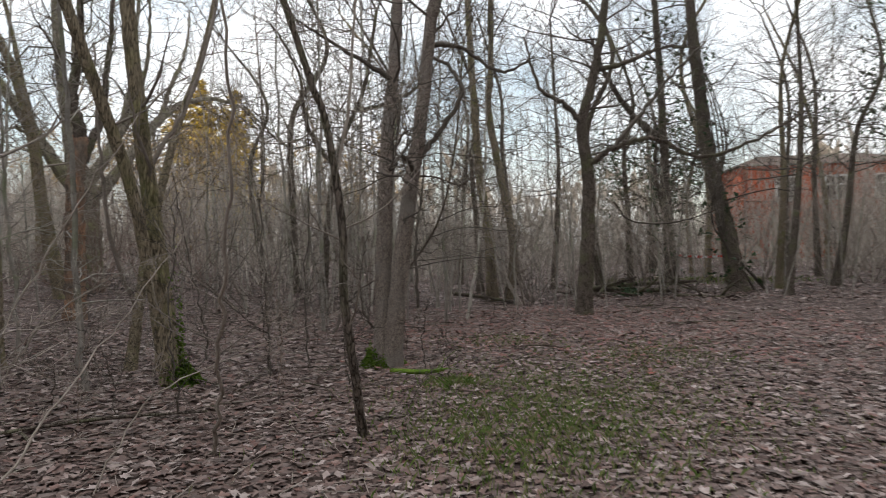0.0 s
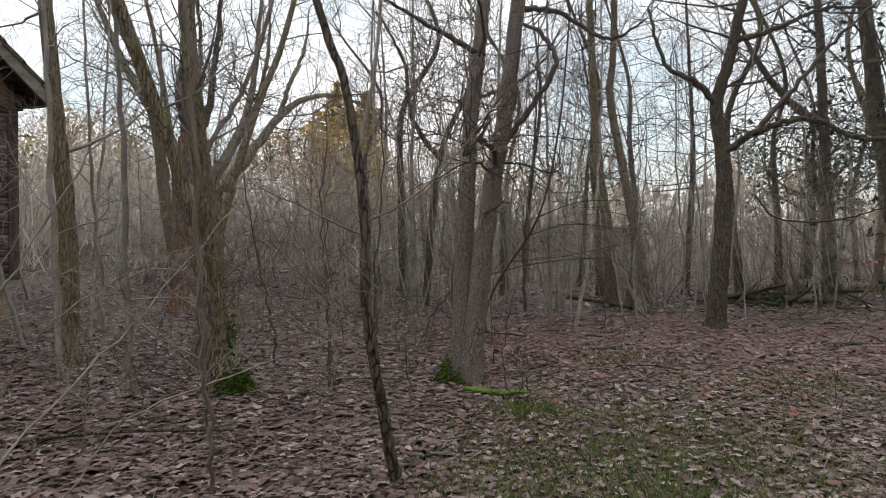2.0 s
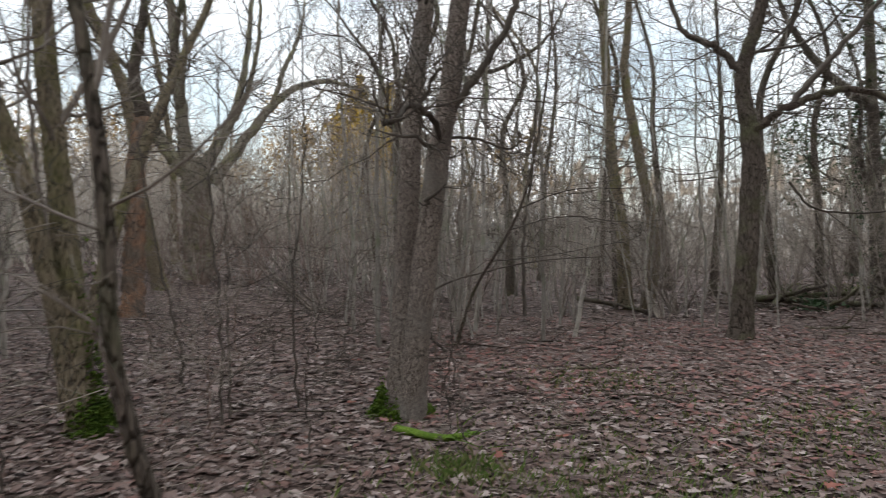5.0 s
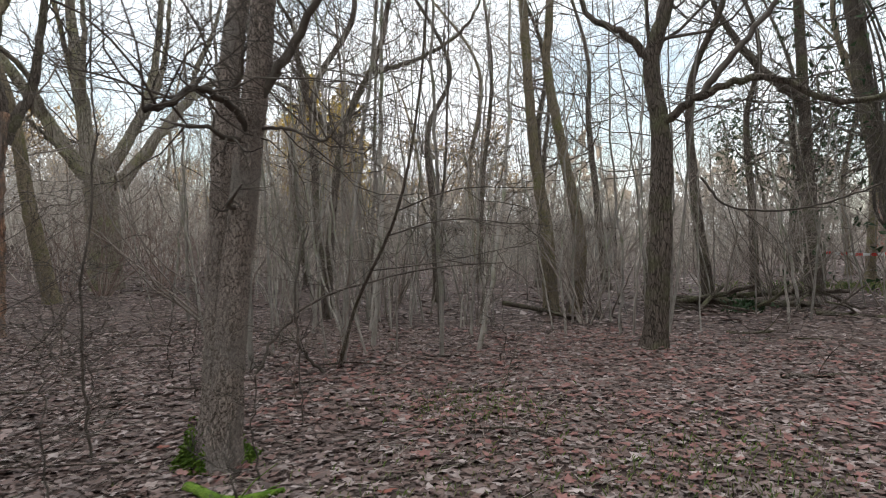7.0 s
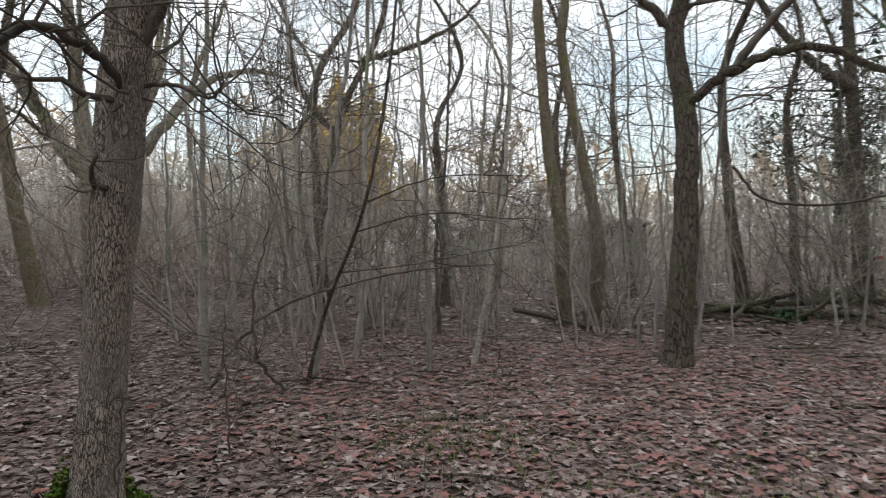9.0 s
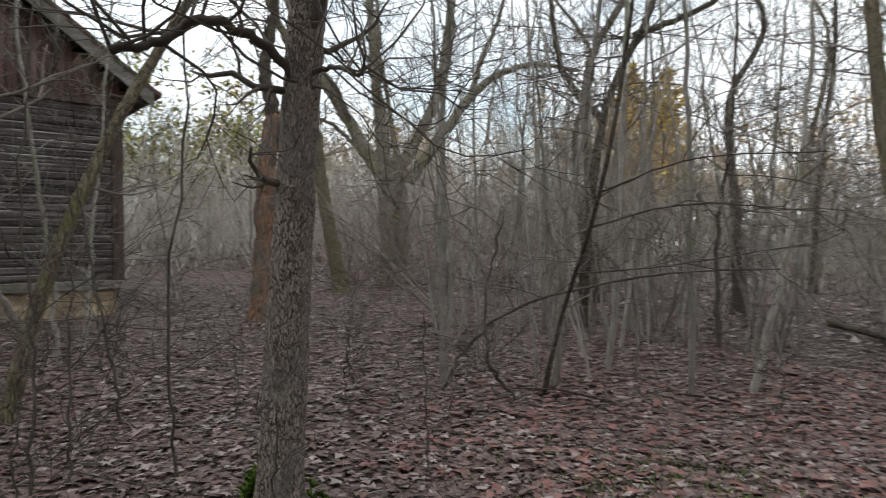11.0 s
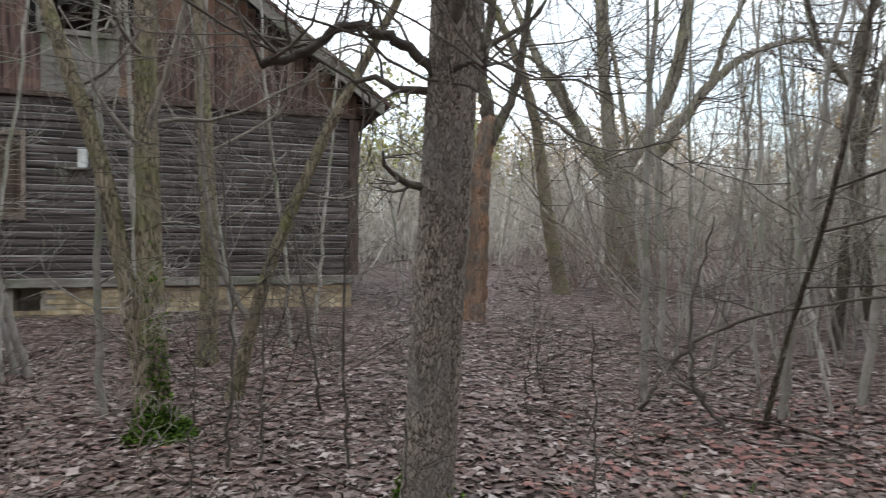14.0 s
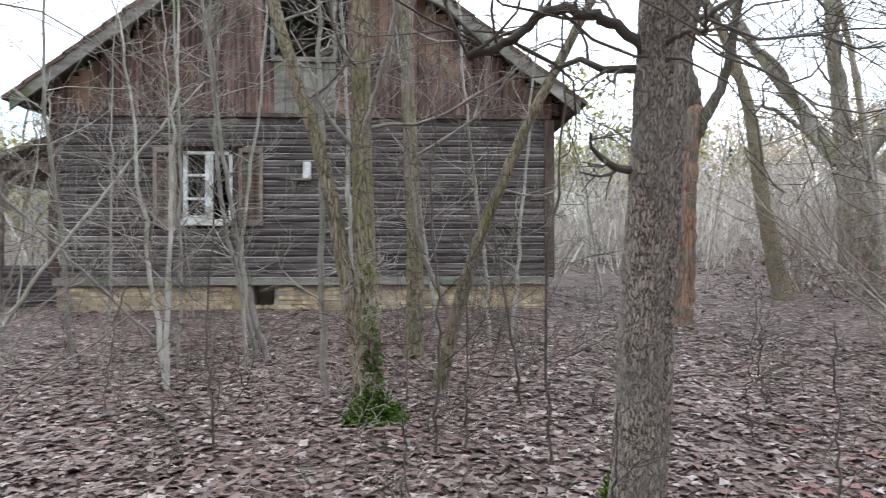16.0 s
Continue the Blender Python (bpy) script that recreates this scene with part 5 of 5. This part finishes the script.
log((-3.0, 5.0, 0.58), (-2.0, 4.4, 0.55), 0.02, 17)
for i in range(26):
    a, b = rng.uniform(-6, 5), rng.uniform(4.5, 13)
    q, l = rng.uniform(0, 6.28), rng.uniform(0.3, 0.9)
    x1, y1 = a + l * math.cos(q), b + l * math.sin(q)
    if a < -5.5 and b < 9:
        continue
    log((a, b, zg(a, b) + 0.025), (x1, y1, zg(x1, y1) + 0.025), rng.uniform(0.005, 0.012), 40 + i, "thin dead stick on the leaf litter")

# dark evergreen tuft beside the log pile
fern = Acc()
for _ in range(260):
    c = np.array([3.6, 15.9, 0.55]) + g.normal(0, 1, 3) * np.array([0.14, 0.1, 0.07])
    fern.put(c + g.normal(0, 0.03, (4, 3)), [(0, 1, 2, 3)])
tagged(new("evergreen_tuft", fern.mesh("evergreen_tuft", M_IVY, False)), "low dark evergreen tuft beside the brush pile", "plant", kind="stuff")
ivy = Acc()
for _ in range(420):
    z = g.uniform(0.6, 8.5)
    cx = 6.4 - 0.16 * z if g.uniform() < 0.6 else 5.35
    cy = 17.0 if cx > 5.36 or z < 0 else 19.5
    q = g.uniform(0, 6.28)
    rr = g.uniform(0.3, 0.62)
    ivy.put(np.array([cx + rr * math.cos(q), cy + rr * math.sin(q), z]) + g.normal(0, 0.05, (4, 3)), [(0, 1, 2, 3)])
tagged(new("ivy", ivy.mesh("ivy", M_IVY, False)), "dark ivy climbing old trunks", "plant", kind="stuff")

# ---- leaf litter, grass, moss ----
OUT = np.array([(0, -1.0), (0.2, -0.42), (0.74, -0.52), (0.48, -0.02), (0.95, 0.42), (0.38, 0.46), (0.0, 1.1), (-0.42, 0.44), (-0.9, 0.38), (-0.5, -0.02), (-0.72, -0.5), (-0.18, -0.44)])


def litter(name, n, box, size, shape, label, seed, lift, keep=None, material=M_LEAF):
    g = np.random.default_rng(seed)
    x0, x1, y0, y1 = box
    k = len(shape)
    v, f = np.zeros((n * k, 3)), []
    for i in range(n):
        while True:
            x, y = g.uniform(x0, x1), g.uniform(y0, y1)
            bare = math.exp(-(((x - 1.5) / 0.9) ** 2 + ((y - 5.9) / 1.0) ** 2))
            if (not keep or keep(x, y)) and not (x < HX and HY0 < y < HY1) and g.uniform() > 0.4 * bare:
                break
        q, s = g.uniform(0, 6.283), size * g.uniform(0.55, 1.3)
        c, d = math.cos(q), math.sin(q)
        tear = g.uniform(0.55, 1.3, k)
        a, b = shape[:, 0] * tear * s * g.uniform(0.7, 1.1), shape[:, 1] * tear * s
        bend = g.normal(0.06, 0.17) / s * 0.5
        z = bend * a * a + g.normal(0, 0.3) / s * 0.4 * b * b + a * g.normal(0, 0.13) + b * g.normal(0, 0.13) + np.sin(a / s * 5 + q) * s * 0.045
        z = z - z.min() * 0.75
        v[i * k:(i + 1) * k, 0] = x + a * c - b * d
        v[i * k:(i + 1) * k, 1] = y + a * d + b * c
        v[i * k:(i + 1) * k, 2] = zg(x, y) + z + g.uniform(0.0, lift)
        f.append(tuple(range(i * k, (i + 1) * k)))
    me = bpy.data.meshes.new(name)
    me.from_pydata(v.tolist(), [], f)
    me.materials.append(material)
    return tagged(new(name, me), label, "leaves", kind="stuff")


DIAMOND = np.array([(0, -1.0), (0.6, 0.0), (0, 1.0), (-0.6, 0.0)])
FOLD = np.array([(0, -1.0), (0.42, -0.35), (0.95, 0.05), (0.4, 0.4), (0.1, 1.0), (-0.4, 0.35), (-0.9, 0.0)])
litter("fallen_leaves", 27000, (-8.5, 8.5, -0.5, 14.8), 0.038, OUT, "thick carpet of fallen brown maple leaves", 1, 0.018, lambda x, y: math.hypot(x - 0.3, y - 7.2) < 6.4 + 1.6 * noise.noise((x * 1.7, y * 1.7, 3)))
litter("fallen_leaves", 47000, (-8.5, 8.5, -0.5, 14.8), 0.033, FOLD, "curled brown leaf scraps among the leaf carpet", 5, 0.02, lambda x, y: math.hypot(x - 0.3, y - 7.2) < 6.4 + 1.6 * noise.noise((x * 1.7, y * 1.7, 3)))
litter("fallen_leaves", 42000, (-12, 12, -4, 19), 0.042, FOLD, "fallen brown leaves under the trees", 2, 0.02)
litter("fallen_leaves", 20000, (-22, 18, 14, 36), 0.085, DIAMOND, "fallen brown leaves deeper in the wood", 3, 0.03)
litter("russet_leaves", 16, (-2.5, 4, 6, 12), 0.06, OUT, "scattered russet red leaves on the litter", 4, 0.05, None, M_RUSSET)
litter("russet_leaves", 3400, (-1.5, 6.5, 7.0, 14.5), 0.042, OUT, "reddish-brown leaves mixed into the leaf carpet", 6, 0.035, lambda x, y: math.hypot((x - 2.2) / 1.3, y - 10.5) < 3.0 + 1.8 * noise.noise((x * 0.9, y * 0.9, 8)), M_REDLEAF)
debris = Acc()
g = np.random.default_rng(77)
for _ in range(3200):
    x, y = g.uniform(-7.5, 6), g.uniform(3, 13)
    q, l = g.uniform(0, 6.28), g.uniform(0.05, 0.28)
    z = zg(x, y) + g.uniform(0.012, 0.035)
    dx, dy = math.cos(q) * l, math.sin(q) * l
    debris.tube([(x, y, z), (x + dx * 0.5 + g.normal(0, 0.012), y + dy * 0.5 + g.normal(0, 0.012), z + g.uniform(0, 0.015)), (x + dx, y + dy, z + g.uniform(-0.005, 0.02))], [0.003, 0.0025, 0.0015], 3)
tagged(new("twig_litter", debris.mesh("twig_litter", M_TWIG)), "small dead twigs strewn over the leaves", "twigs", kind="stuff")


def blades(name, n, cx, cy, sx, sy, h, label, seed):
    g = np.random.default_rng(seed)
    a = Acc()
    for _ in range(n):
        x, y = g.normal(cx, sx), g.normal(cy, sy)
        q, l, w = g.uniform(0, 6.28), h * g.uniform(0.4, 1.2), 0.0035
        dx, dy = math.cos(q), math.sin(q)
        z = zg(x, y)
        b = g.uniform(0.3, 1.0) * l
        a.put([(x - dy * w, y + dx * w, z), (x + dy * w, y - dx * w, z), (x + dx * b * 0.4 + dy * w * 0.7, y + dy * b * 0.4 - dx * w * 0.7, z + l * 0.7), (x + dx * b, y + dy * b, z + l), (x + dx * b * 0.4 - dy * w * 0.7, y + dy * b * 0.4 + dx * w * 0.7, z + l * 0.7)], [(0, 1, 2, 3, 4)])
    tagged(new(name, a.mesh(name, M_GRASS, False)), label, "grass", kind="stuff")


blades("grass", 5200, 1.5, 5.9, 0.75, 0.9, 0.042, "sparse patch of short green grass among leaves", 1)
blades("grass", 1500, 1.1, 4.8, 0.5, 0.6, 0.07, "sparse patch of short green grass among leaves", 2)
blades("grass", 260, 0.5, 6.4, 0.16, 0.1, 0.08, "tuft of green grass among leaves", 3)
blades("grass", 900, 2.6, 8.0, 0.5, 0.5, 0.05, "sparse patch of short green grass among leaves", 4)
blades("grass", 1500, 6.6, 21.0, 1.6, 0.8, 0.12, "grass verge below the barrier tape", 5)
blades("grass", 500, 0.9, 9.0, 0.4, 0.3, 0.05, "sparse patch of short green grass among leaves", 6)

# ---- house boards and bricks ----
cutw = holes[0]
rows = 23
step = (BAND - 0.03 - SILL - 0.01) / rows
rb = random.Random(3)


def board(z, y0, y1, h, name="board"):
    """A board with a vertical face and a worn sloping upper edge."""
    d = rb.uniform(-0.004, 0.004)
    prof = [(-0.018, 0.0), (0.016 + d, 0.002), (0.026 + d, 0.25 * h), (0.026 + d, 0.80 * h), (0.004, 0.99 * h), (-0.018, 0.99 * h)]
    a = Acc()
    s0, s1 = rb.uniform(-0.004, 0.004), rb.uniform(-0.004, 0.004)
    n = len(prof)
    cols = 6
    sag = [s0 + (s1 - s0) * k / (cols - 1) + rb.uniform(-0.002, 0.002) for k in range(cols)]
    vv = [(HX + x, y0 + (y1 - y0) * k / (cols - 1), z + zz + sag[k]) for k in range(cols) for x, zz in prof]
    ff = [(k * n + i, (k + 1) * n + i, (k + 1) * n + (i + 1) % n, k * n + (i + 1) % n) for k in range(cols - 1) for i in range(n)]
    ff += [tuple(range(n)), tuple(reversed(range((cols - 1) * n, cols * n)))]
    a.put(vv, ff)
    me = a.mesh(name, M_BOARD, False)
    me.materials.append(M_WORN)
    for k in range(cols - 1):
        if rb.random() < 0.6:
            me.polygons[k * n + 3].material_index = 1
    ob = new(name, me)
    ob.parent = walls


for r in range(rows):
    z = SILL + 0.012 + r * step
    cuts = [HY0 + 0.085, HY1 - 0.085]
    spans = [(cuts[0], cuts[1])]
    if z + step > cutw[2] - 0.04 and z < cutw[3] + 0.06:
        spans = [(cuts[0], 2.68), (3.62, cuts[1])]
    for a, b in spans:
        joint = a + (b - a) * rb.uniform(0.3, 0.7)
        if b - a > 3:
            board(z, a, joint - 0.003, step - 0.004)
            board(z, joint + 0.003, b, step - 0.004)
        else:
            board(z, a, b, step - 0.004)
y = HY0 - 0.1
while y < HY1 + 0.1:
    w = rb.uniform(0.13, 0.19)
    top = min(roof_z(y), roof_z(y + w)) - 0.1
    spans = [(BAND + 0.047, top)]
    if y + w > ay0 - 0.05 and y < ay1 + 0.06:
        spans = [(BAND + 0.047, az0 - 0.065), (az1 + 0.085, top)]
    for a, b in spans:
        if b - a > 0.05:
            d = rb.uniform(0, 0.014)
            pale = a < az0 < b + 0.2 and ay0 - 0.1 < y < ay1
            pl = solid("plank", (HX - 0.009, y + 0.003, a), (HX + 0.012 + d, y + w - 0.003, b), M_GREYWOOD if pale else M_PLANK, walls, 0.003)
    y += w
bw, bh = 0.25, 0.075
r = 0
z = FOOT - bh
while z > 0.55:
    y = HY0 + 0.03 - (bw / 2 if r % 2 else 0)
    while y < HY1 - 0.05:
        a, b = max(y, HY0 + 0.03), min(y + bw - 0.012, HY1 - 0.03)
        if b - a > 0.04 and not (a < vent_y1 and b > vent_y0 and z > 0.85):
            d = rb.uniform(-0.006, 0.006)
            v = Acc()
            v.box((HX - 0.04, a, z), (HX - 0.015 + d, b, z + bh - 0.012))
            ob = new("brick", v.mesh("brick", M_BRICK, False))
            ob.parent = foundation
        y += bw
    z -= bh
    r += 1
